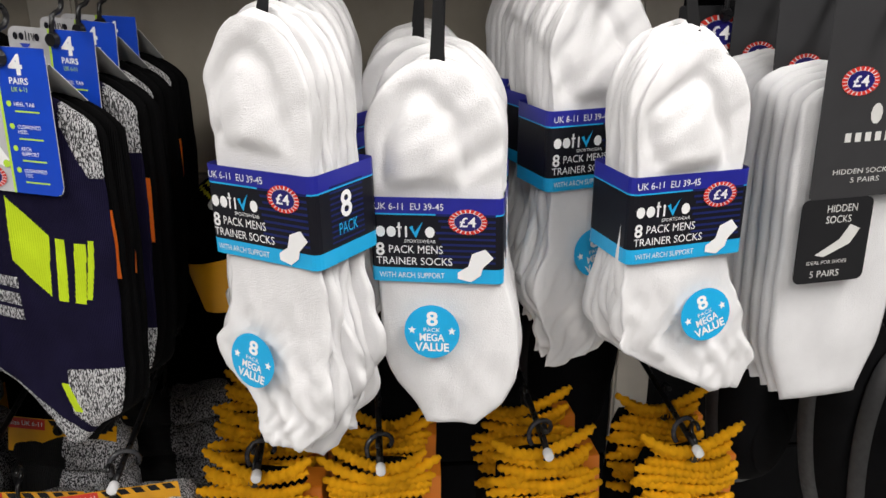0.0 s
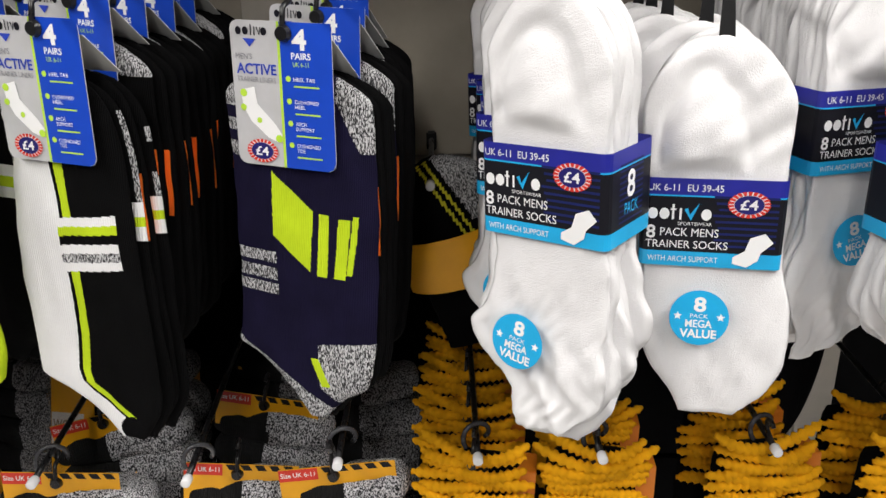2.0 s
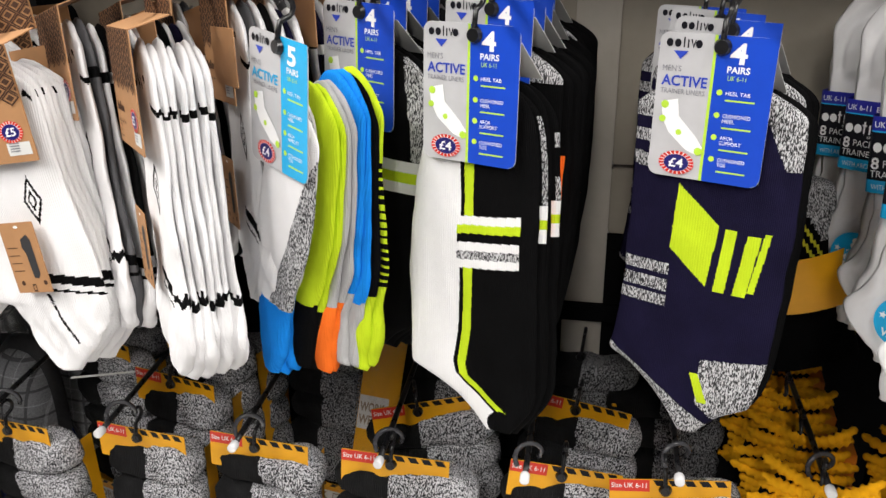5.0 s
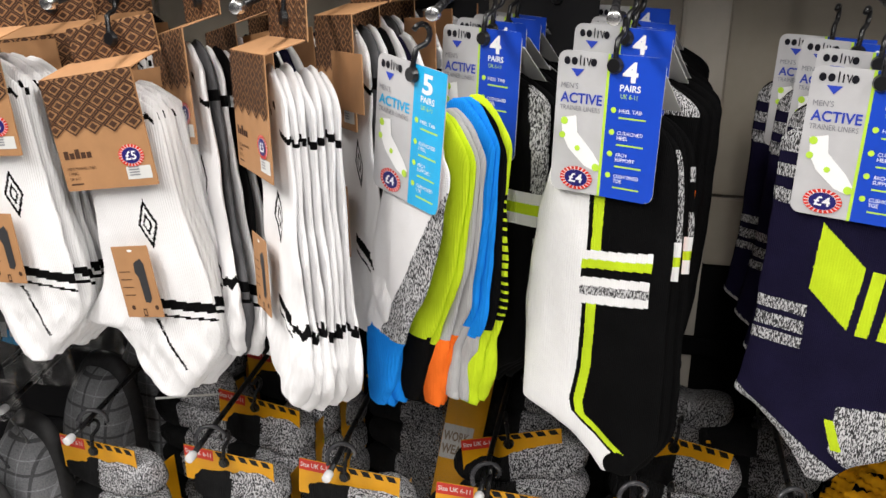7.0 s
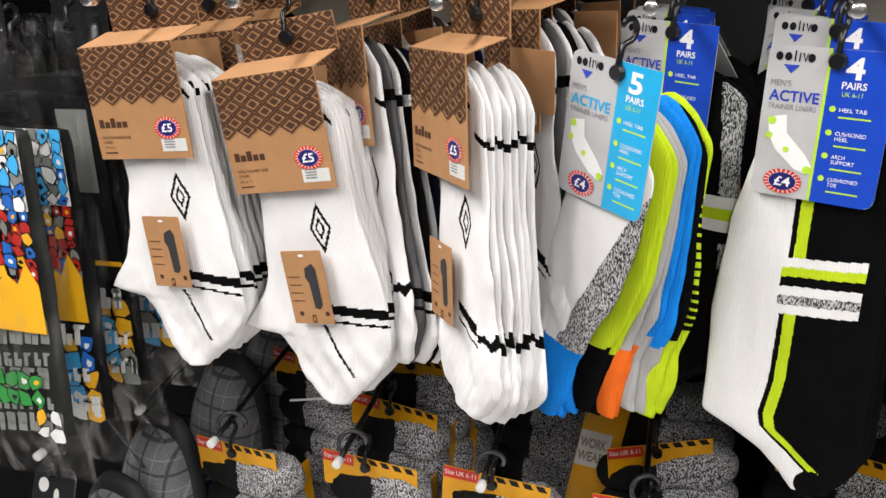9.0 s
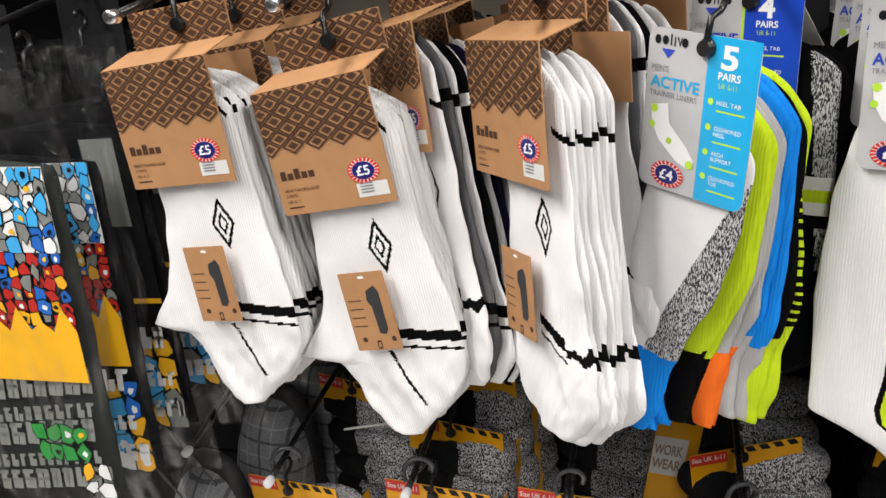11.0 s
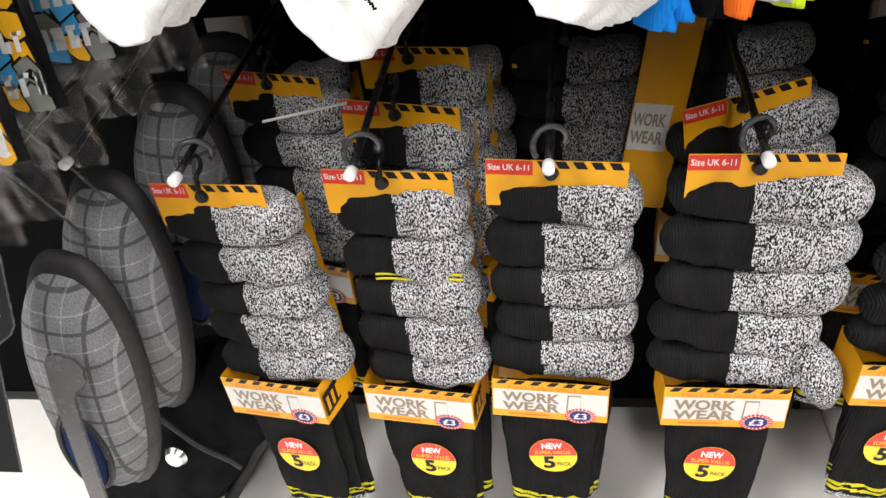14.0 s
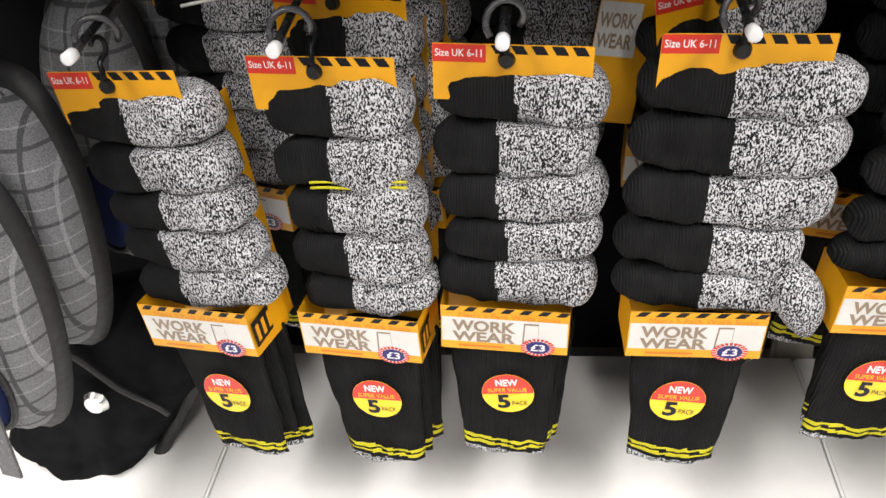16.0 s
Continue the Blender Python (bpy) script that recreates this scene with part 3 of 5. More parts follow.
def repeats(ob, ys, seed=3, jx=0.006, jz=0.004, turn=None, drop=0.0):
    """More of the same behind on the bar."""
    rnd = random.Random(seed)
    e = ob.matrix_basis.to_euler()
    for k, dy in enumerate(ys):
        m = Matrix.LocRotScale(ob.location + Vector((rnd.uniform(-jx, jx), dy, rnd.uniform(-jz, jz) - drop * dy)),
                               Euler((e.x, e.y + rnd.uniform(-0.03, 0.03), (e.z if turn is None else radians(turn)) + rnd.uniform(-0.08, 0.08))), None)
        copy_thing(ob, m)


wp1 = at(white_pack(TRAINER_PUCKERED, 0.064, 9, 1.0, 0.008, (-0.018, -0.246, 8)), -0.076, 0.578, 1.301, -37, -2)
repeats(wp1, (0.085, 0.165, 0.245, 0.32), 5)
wp2 = at(white_pack(TRAINER, 0.05, 6, 2.0, 0.002, (-0.004, -0.204, 0)), 0.050, 0.592, 1.273, -13, -1)
repeats(wp2, (0.075, 0.15, 0.225, 0.30), 6, turn=-25)
wp4 = at(white_pack(TRAINER_TWISTED, 0.056, 8, 3.0, 0.007, (0.020, -0.212, -20)), 0.240, 0.580, 1.290, 12, 0)
repeats(wp4, (0.24,), 8)
wp3 = at(white_pack(TRAINER_PUCKERED, 0.052, 8, 4.0, 0.008, (-0.002, -0.222, -12)), 0.196, 0.672, 1.322, 16, 0)
repeats(wp3, (0.085, 0.165, 0.25), 9)
for hx, hy, hz in ((-0.055, 0.57, 1.345), (0.056, 0.58, 1.34), (0.215, 0.57, 1.345)):
    bar_hook(hx, hy, hz, 1.385)


# ---- carded four and five packs ----
def liner_card(w, pairs, blue, price="£4", wd=0.084, h=0.108, lime=True, narrow=0.5):
    """Silver and coloured header card with its printing; hangs from the origin."""
    x0, x1, z1, z0 = -wd / 2, wd / 2, 0.012, 0.012 - h
    c = card_slab("header_card", x0, x1, z0, z1, CARD_GREY, w, -0.004, 0.0008, 0.007)
    p = Print()
    xs = x0 + wd * narrow
    k = 0.007
    pts = [(xs, z0), (x1 - k, z0), (x1 - 0.3 * k, z0 + 0.3 * k), (x1, z0 + k), (x1, z1), (xs, z1)]
    p.use("colour_panel")
    p.poly(pts, blue, 1)
    if lime:
        p.use("lime_edge")
        p.rect(xs - 0.0022, z0, xs, z1, CARD_LIME, 1)
    p.use("print")
    p.text(str(pairs), xs + 0.010, z1 - 0.019, 0.014, CARD_WHITE, 2, 0.012, 0.03)
    p.text("PAIRS", xs + 0.009, z1 - 0.026, 0.0046, CARD_WHITE, 2, 0.016, 0.02)
    p.text("UK 6-11", xs + 0.010, z1 - 0.0315, 0.0034, CARD_LIME, 2, 0.013)
    for j, words in enumerate((("HEEL TAB",), ("CUSHIONED", "HEEL"), ("ARCH", "SUPPORT"), ("CUSHIONED", "TOE"))):
        zz = z1 - 0.042 - 0.0165 * j
        p.use("bullet %d" % j)
        p.oval(xs + 0.0055, zz + 0.0015, 0.0022, 0.0022, CARD_LIME, 2, 12)
        p.use("print")
        for q, wtxt in enumerate(words):
            p.text(wtxt, xs + 0.010, zz - 0.0038 * q, 0.0028, CARD_WHITE, 2, 0.0022 * len(wtxt))
        p.use("rule %d" % j)
        p.rect(xs + 0.010, zz - 0.0038 * len(words) - 0.0006, xs + 0.031, zz - 0.0038 * len(words) + 0.0006, CARD_LIME, 2)
    p.use("logo")
    for cx in (0.0075, 0.0135, 0.0290):
        p.oval(x0 + cx, z1 - 0.0075, 0.0025, 0.003, INK, 2, 14)
    for cx, top in ((0.0182, 0.003), (0.0212, 0.0045)):
        p.rect(x0 + cx - 0.0005, z1 - 0.0105, x0 + cx + 0.0005, z1 - top, INK, 2)
    p.poly([(x0 + 0.0228, z1 - 0.0045), (x0 + 0.024, z1 - 0.0045), (x0 + 0.0248, z1 - 0.009), (x0 + 0.0262, z1 - 0.0045), (x0 + 0.0270, z1 - 0.0045), (x0 + 0.0252, z1 - 0.0108)], INK, 2)
    p.poly([(x0 + 0.011, z1 - 0.013), (x0 + 0.022, z1 - 0.013), (x0 + 0.0165, z1 - 0.019)], TEXT_BLUE, 2)
    p.use("print")
    p.text("MEN'S", x0 + 0.004, z1 - 0.028, 0.0042, INK_GREY, 2, 0.014)
    p.text("ACTIVE", x0 + 0.004, z1 - 0.0385, 0.0075, CARD_CYAN if blue is CARD_CYAN else TEXT_BLUE, 2, wd * narrow - 0.008, 0.02)
    p.text("TRAINER LINERS", x0 + 0.004, z1 - 0.0445, 0.0038, INK_GREY, 2, wd * narrow - 0.009)
    s = [(0.004, -0.051), (0.017, -0.048), (0.019, -0.061), (0.034, -0.075), (0.040, -0.083), (0.036, -0.089), (0.027, -0.086), (0.012, -0.074), (0.006, -0.064)]
    p.use("sock_picture")
    p.poly([(x0 + 0.002 + a * narrow / 0.5 * 0.95, z1 + b) for a, b in s], CARD_WHITE, 2)
    for a, b, r in ((0.007, -0.053, 0.0030), (0.006, -0.064, 0.0026), (0.020, -0.073, 0.0022), (0.037, -0.086, 0.0030)):
        p.oval(x0 + 0.002 + a * narrow / 0.5 * 0.95, z1 + b, r, r, CARD_LIME, 3, 12)
    p.badge(x0 + wd * narrow * 0.52, z0 + 0.0115, 0.0135, price, 3)
    p.done("printing", c, pose(0, -0.004, 0))
    hanger(w, 0.004, 0.004, -0.004)
    return c


LINER = [(-0.022, -0.046, 0.050), (-0.045, -0.058, 0.068), (-0.13, -0.057, 0.071), (-0.194, -0.056, 0.069), (-0.245, -0.061, 0.067), (-0.262, -0.064, 0.064), (-0.270, -0.046, 0.063), (-0.287, -0.026, 0.057), (-0.301, -0.012, 0.036), (-0.322, 0.003, 0.018)]
CREW = [(-0.030, -0.030, 0.046), (-0.075, -0.046, 0.056), (-0.12, -0.057, 0.060), (-0.2, -0.063, 0.062), (-0.27, -0.060, 0.066), (-0.296, -0.060, 0.067), (-0.303, -0.040, 0.066), (-0.315, -0.010, 0.062), (-0.330, 0.008, 0.052), (-0.343, 0.020, 0.043)]


def inside(pts, x, z):
    hit = False
    for k in range(len(pts)):
        (x0, z0), (x1, z1) = pts[k], pts[k - 1]
        if (z0 > z) != (z1 > z) and x < (x1 - x0) * (z - z0) / (z1 - z0) + x0:
            hit = not hit
    return hit


def navy_zone(x, z, u, v):
    if inside([(-0.017, -0.105), (0.017, -0.135), (0.012, -0.186), (-0.019, -0.158)], x, z):
        return 1
    for q, w, d, top, low in ((0.022, 0.009, 0.004, -0.136, -0.189), (0.039, 0.010, 0.006, -0.138, -0.189), (0.051, 0.005, 0.007, -0.135, -0.184)):
        if inside([(q, top), (q + w, top), (q + w - d, low), (q - d, low)], x, z):
            return 1
    if x < -0.018 and (-0.182 < z < -0.173 or -0.197 < z < -0.187 or -0.210 < z < -0.201):
        return 2
    if x < -0.014 and (-0.097 - 0.06 * (x + 0.03) < z < -0.086 - 0.06 * (x + 0.03) or -0.076 < z < -0.066 or z > -0.056):
        return 2
    if inside([(0.009, -0.263), (0.016, -0.263), (0.026, -0.288), (0.018, -0.289)], x, z):
        return 1
    if x > 0.016 and z < -0.250 + 0.15 * (x - 0.016) and x > 0.016 - 1.2 * (z + 0.29):
        return 2
    if z < -0.281 - 0.62 * (x + 0.02):
        return 2
    if x > 0.040 and z > -0.085 and x + z * 0.5 > 0.016:
        return 2
    return 0


def plain_zone(x, z, u, v):
    return 0


def bw_zone(x, z, u, v):
    if math.hypot(x - 0.036, z + 0.333) < 0.0135:
        return 1
    d = -0.146 + (x + 0.013) * 0.14 - z
    if 0.0 < d < 0.046 and -0.012 < x < 0.046:
        return (0, 3, 1, 0, 4, 0)[min(5, int(d / 0.046 * 6))]
    edge = float(np.interp(-z, (0.0, 0.20, 0.25, 0.281, 0.292, 0.322), (-0.006, -0.005, -0.005, -0.009, -0.006, 0.034)))
    if edge < x < edge + 0.0085:
        return 3
    if edge - 0.004 < x < edge:
        return 1
    return 1 if x > edge else 0


def bw_zone_dark(x, z, u, v):
    if -0.125 > z > -0.165:
        return (0, 3, 0, 1)[min(3, int((-0.125 - z) / 0.01))]
    if x > 0.055 - 0.1 * (z + 0.1) and z > -0.2:
        return 4
    return 1


def marl_zone(x, z, u, v):
    if 0.74 < u < 0.84 and -0.2 < z < -0.12:
        return 1
    if 0.93 < u < 0.965 and -0.165 < z < -0.11:
        return 3
    return 2 if u > 0.6 and v < 0.10 or v > 0.87 else 0


def carded(pairs, blue, zone, mats, seed, layers=4, rows=LINER, depth=0.04, others=None, label="", hi=False, **kw):
    w = thing("sock_pack", Matrix.Identity(4), label, "socks", "carded sock packs")
    liner_card(w, pairs, blue, **kw)
    rnd = random.Random(seed)
    t = depth / layers
    for k in range(layers):
        s = 1 + rnd.uniform(-0.03, 0.03)
        r = [(z, a * s, b * s) for z, a, b in rows]
        zf, ms = (zone, mats) if k == 0 or not others else others[(k - 1) % len(others)]
        sock("sock", r, t * 1.2, w, ms, zf, 0.001 + k * t, (280 if hi else 150) if k == 0 else 80, (170 if hi else 60) if k == 0 else 30, 8, 0.0016, seed * 3 + k * 2.7, None, 0.03, (rnd.uniform(0, 0.004) * k, rnd.uniform(-0.004, 0.004)), hem=0.002)
    # white back of the folded header card
    v = [(-0.035, 0.002, 0.0), (0.04, 0.002, 0.0), (0.046, 0.03, -0.03), (-0.03, 0.03, -0.03)]
    v += [(a, b + 0.0008, c) for a, b, c in v]
    mesh_part("card_flap", v, [(0, 1, 2, 3), (7, 6, 5, 4), (0, 4, 5, 1), (1, 5, 6, 2), (2, 6, 7, 3), (3, 7, 4, 0)], CARD_BACK, w, None, False)
    return w


DARK_SET = [(marl_zone, [BLACK, LIME, BLACK, ORANGE]), (marl_zone, [BLACK, BLACK, BLACK, BLACK])]
nv = at(carded(4, CARD_BLUE, navy_zone, [NAVY, LIME, MARL_FINE], 11, hi=True, others=DARK_SET, label="navy socks with lime stripes on a blue and silver header card"), -0.258, 0.640, 1.270, -21, 1)
nv3 = at(carded(4, CARD_BLUE, navy_zone, [NAVY, LIME, MARL_FINE], 21, others=DARK_SET, label="navy socks with lime stripes on a blue and silver header card"), -0.243, 0.712, 1.275, -24, 2)
repeats(nv3, (0.07, 0.15), 12)
BW = [WHITE_RIB, BLACK, BLACK, LIME, MARL_FINE]
bw = at(carded(4, CARD_BLUE, bw_zone, BW, 13, hi=True, rows=CREW, others=[(bw_zone_dark, BW), DARK_SET[0]], label="white and black socks with lime stripes on a blue card"), -0.438, 0.645, 1.275, -20, 1)
nv2 = at(carded(4, CARD_BLUE, marl_zone, [BLACK, LIME, MARL_FINE, ORANGE], 14, others=DARK_SET, label="black socks with lime and orange marks on a blue card"), -0.432, 0.70, 1.29, -24, 2)
repeats(nv2, (0.07, 0.14, 0.22), 15)


def multi_pack():
    w = thing("sock_pack", Matrix.Identity(4), "blue, lime, orange and grey trainer socks on a cyan card", "socks", "carded sock packs")
    liner_card(w, 5, CARD_CYAN, lime=False, narrow=0.56)
    rows = [(-0.032, -0.030, 0.030), (-0.06, -0.036, 0.042), (-0.11, -0.046, 0.038), (-0.16, -0.052, 0.026), (-0.20, -0.056, 0.010), (-0.235, -0.056, -0.004), (-0.275, -0.051, -0.014), (-0.302, -0.042, -0.028)]

    def white_grey(x, z, u, v):
        if z < -0.228 - 0.1 * x:
            return 2
        return 1 if x > float(np.interp(-z, (0.06, 0.109, 0.185, 0.222), (0.050, 0.024, -0.012, -0.026))) else 0

    def two(cut, a=0, b=1):
        return lambda x, z, u, v: b if z < cut + 0.1 * x else a
    wg = ([WHITE, MARL_FINE, BLUE], white_grey)
    sets = [wg, ([MARL_FINE, BLUE], two(-0.222)), ([WHITE, BLUE], two(-0.224)), ([LIME, BLACK], two(-0.232)), ([LIME, BLACK], two(-0.236)), ([GREYK, ORANGE], two(-0.232)), ([GREYK, ORANGE], two(-0.228)), ([BLUE, GREYK], two(-0.225)),
            ([BLUE, GREYK], two(-0.235)), ([BLACK, LIME], two(-0.225)), ([LIME, BLACK], lambda x, z, u, v: 1 if int(z * 260) % 2 and -0.22 < z < -0.1 else 0)]
    rnd = random.Random(4)
    for k, (ms, zf) in enumerate(sets):
        cut = (0.0, 0.013, 0.020)[k] if k < 3 else 0.004
        spread = lambda z: 0.0105 * k * float(np.interp(-z, (0.03, 0.10, 0.20, 0.29), (0.0, 0.05, 0.45, 0.62)))
        r = [(z, a + spread(z), max(a + 0.02, b - cut) + spread(z)) for z, a, b in rows]
        sock("sock", r, 0.0112, w, ms, zf, 0.002 + 0.0062 * k, 200 if k == 0 else 110, 84 if k == 0 else 26, 10, 0.0018, 20 + k * 2.1, None, 0.04,
             (rnd.uniform(-0.002, 0.002), rnd.uniform(-0.004, 0.004) + 0.0012 * k), hem=0.004, sway=0.005, swell=lambda z: 1.0 + 0.5 * min(1.0, max(0.0, (-0.2 - z) / 0.06)))
    return w


mc = at(multi_pack(), -0.580, 0.612, 1.268, -38, 6)
mc2 = at(carded(4, CARD_BLUE, bw_zone_dark, BW, 17, others=DARK_SET, label="black and white striped socks on a blue card"), -0.548, 0.72, 1.285, -28, 2)
repeats(mc2, (0.07, 0.14, 0.22), 18)
for hx in (-0.258, -0.438, -0.56):
    bar_hook(hx, 0.585, 1.316, 1.385, STEEL)


# ---- brown carded white socks ----
def kraft_pack(seed, inner=(), spread=0.010, edge_on=False, label="white ankle socks with black trim in a brown patterned card"):
    w = thing("sock_pack", Matrix.Identity(4), label, "socks", "brown carded socks")
    rows = [(-0.004, -0.018, 0.030), (-0.034, -0.034, 0.050), (-0.128, -0.043, 0.053), (-0.180, -0.052, 0.060), (-0.205, -0.062, 0.063), (-0.226, -0.080, 0.063), (-0.243, -0.092, 0.063), (-0.245, -0.056, 0.063), (-0.262, -0.044, 0.060), (-0.273, -0.040, 0.055), (-0.292, -0.036, 0.040), (-0.310, -0.026, 0.020), (-0.318, -0.020, 0.012), (-0.323, -0.010, 0.004)]
    if edge_on:
        rows = [(z, 0.8 * a, b - 0.004) for z, a, b in rows[:4]] + [(-0.215, -0.045, 0.056), (-0.240, -0.050, 0.062), (-0.268, -0.040, 0.066), (-0.290, -0.030, 0.062), (-0.308, -0.016, 0.050), (-0.320, 0.0, 0.036)]

    def zone(x, z, u, v):
        if edge_on and u > 0.80:
            g = -0.236 + 0.012 * noise.noise(Vector((u * 9, z * 30, seed))) + 0.35 * (u - 0.9) * 0.05
            return 1 if abs(z - g) < 0.0045 else (1 if abs(z + 0.062 + 0.05 * (u - 0.9)) < 0.0030 and u > 0.86 else 0)
        g = -0.220 - (x - 0.014) * (0.15 if not edge_on else 0.45)
        if x > 0.008 and g - 0.005 < z < g + 0.005:
            return 1
        if x > 0.008 and abs(z - g + 0.0125) < 0.0013:
            return 1
        if not edge_on and -0.291 < z < -0.236 and abs((x - 0.003) - (-0.238 - z) * 0.36) < 0.0013:
            return 1
        if abs(z + 0.040 - 0.004 * math.sin(x * 500)) < 0.0028 and u > 0.3 and int(x * 260 + 90) % 3:
            return 1
        d = abs(x - 0.0186) / 0.0108 + abs(z + 0.138) / 0.025
        if 0.72 < d < 1.0 or 0.26 < d < 0.46:
            return 1
        return 0
    full = zone
    zone = lambda x, z, u, v: full(x, z / 0.87, u, v)
    rows = [(z * 0.87, a, b) for z, a, b in rows]
    rnd = random.Random(seed)
    kinds = [([WHITE_RIB, BLACK], zone)] + list(inner)
    for k in range(7):
        ms, zf = kinds[min(k, len(kinds) - 1)] if inner else kinds[0]
        sock("sock", rows, 0.0095 if edge_on else 0.0105, w, ms, zf, 0.003 + spread * k, 180 if k == 0 else 90, 84 if k == 0 else 26, 12, 0.0017, seed * 5 + k * 1.9, None, 0.03, (rnd.uniform(-0.003, 0.003) - 0.0010 * k, rnd.uniform(-0.004, 0.004) - 0.0012 * k), hem=0.004, fold=0.003,
             sway=0.008 if edge_on else 0.003, swell=lambda z: (0.95 + (0.75 if edge_on else 0.25) * min(1.0, max(0.0, (-0.195 - z) / 0.035))))
    # folded card: front panel, top fold, back strip with the hook
    x0, x1, z1, z0 = -0.054, 0.046, 0.006, -0.088
    c = card_slab("kraft_card", x0, x1, z0, z1, KRAFT, w, -0.006, 0.0009, 0.0012)
    p = Print()
    p.use("diamond_pattern")
    p.lattice(x0 + 0.0003, x1 - 0.0003, z1 - 0.053, z1 - 0.0003, KRAFT_INK)
    p.use("logo")
    for q in range(5):
        p.rect(x0 + 0.006 + 0.0064 * q, z0 + 0.0270, x0 + 0.0112 + 0.0064 * q, z0 + (0.0340, 0.0320, 0.0350, 0.0320, 0.0320)[q], KRAFT_INK, 1)
    p.use("print")
    p.text("MENS TRAINER LINER", x0 + 0.006, z0 + 0.0175, 0.0025, KRAFT_INK, 1, 0.032)
    p.text("3 PAIRS", x0 + 0.006, z0 + 0.0135, 0.0025, KRAFT_INK, 1, 0.011)
    p.text("UK 6-11", x0 + 0.006, z0 + 0.009, 0.0025, KRAFT_INK, 1, 0.012)
    p.rect(x0 + 0.006, z0 + 0.005, x0 + 0.02, z0 + 0.0062, KRAFT_INK, 1)
    p.badge(x1 - 0.021, z0 + 0.0255, 0.0135, "£5", 1)
    p.use("barcode_label")
    p.rect(x1 - 0.030, z0 + 0.006, x1 - 0.004, z0 + 0.0165, CARD_BACK, 1)
    for q in range(4):
        p.rect(x1 - 0.027, z0 + 0.009 + 0.0022 * q, x1 - 0.016, z0 + 0.010 + 0.0022 * q, INK_GREY, 2)
    p.done("printing", c, pose(0, -0.006, 0))
    # top fold and hanging flap
    v = [(x0, -0.006, z1), (x1, -0.006, z1), (x1 + 0.004, 0.026, z1 + 0.010), (x0 + 0.004, 0.026, z1 + 0.010)]
    v += [(a, b, q - 0.0009) for a, b, q in v]
    mesh_part("card_fold", v, [(0, 1, 2, 3), (7, 6, 5, 4), (0, 4, 5, 1), (1, 5, 6, 2), (2, 6, 7, 3), (3, 7, 4, 0)], KRAFT, w, None, False)
    fl = card_slab("hanging_flap", x0 + 0.012, x1 + 0.006, z1 + 0.008, z1 + 0.038, KRAFT, w, 0.025, 0.0009, 0.0012)
    p = Print()
    p.use("diamond_pattern")
    p.lattice(x0 + 0.0123, x1 + 0.0057, z1 + 0.0083, z1 + 0.0377, KRAFT_INK, -1.0)
    p.done("printing", fl, pose(0, 0.025, 0))
    side = card_slab("card_back", x0 + 0.012, x1 - 0.02, -0.045, z1 - 0.004, KRAFT, w, 0.076, 0.0009, 0.0012)
    hanger(w, x0 + 0.060, z1 + 0.024, 0.025)
    # small swing tag
    g = card_slab("swing_tag", -0.022, 0.018, -0.202, -0.138, KRAFT, w, -0.008, 0.0007, 0.001, "brown card tag with a sock drawing")
    p = Print()
    p.poly([(0.000, -0.162), (0.008, -0.158), (0.011, -0.163), (0.011, -0.194), (0.008, -0.198), (0.003, -0.197), (0.002, -0.175), (-0.001, -0.170)], CARD_CHARCOAL, 1)
    for q in range(4):
        p.rect(-0.018, -0.170 - 0.007 * q, -0.006, -0.1692 - 0.007 * q, KRAFT_INK, 1)
    p.oval(-0.012, -0.202, 0.0022, 0.0022, KRAFT_INK, 1, 10)
    p.oval(0.014, -0.202, 0.0022, 0.0022, KRAFT_INK, 1, 10)
    p.ring([(-0.002, -0.210), (0.002, -0.210), (0.002, -0.203), (-0.002, -0.203)], 0.4, KRAFT_INK, 1)
    p.oval(-0.001, -0.151, 0.003, 0.0012, CARD_WHITE, 1, 8)
    p.done("printing", g, pose(-0.001, -0.008, 0.009))
    return w


def bandz(x, z, u, v):
    return 1 if abs(z + 0.212) < 0.005 or abs(z + 0.224) < 0.002 or abs(z + 0.052) < 0.004 else 0


STRIPES = (([DKGREY, BLACK], bandz), ([WHITE_RIB, BLACK], bandz), ([BLACK, WHITE], bandz), ([WHITE_RIB, BLACK], bandz), ([NAVY, WHITE], bandz), ([WHITE_RIB, BLACK], bandz))
u1 = at(kraft_pack(31), -0.968, 0.610, 1.276, -8, -6)
u2 = at(kraft_pack(32, (), 0.0075), -0.846, 0.608, 1.257, -10, -10)
u2b = at(kraft_pack(34, STRIPES, 0.0085, True), -0.806, 0.668, 1.285, -44, -9)
u3 = at(kraft_pack(33, (), 0.0072, True), -0.703, 0.604, 1.278, -50, -3)
u3b = at(kraft_pack(35, STRIPES, 0.0085, True), -0.668, 0.700, 1.300, -52, -4)
for u, s in ((u1, 41), (u2b, 42), (u3b, 43)):
    repeats(u, (0.095, 0.19), s)
for hx in (-0.975, -0.852, -0.70):
    bar_hook(hx, 0.575, 1.318, 1.385, STEEL)


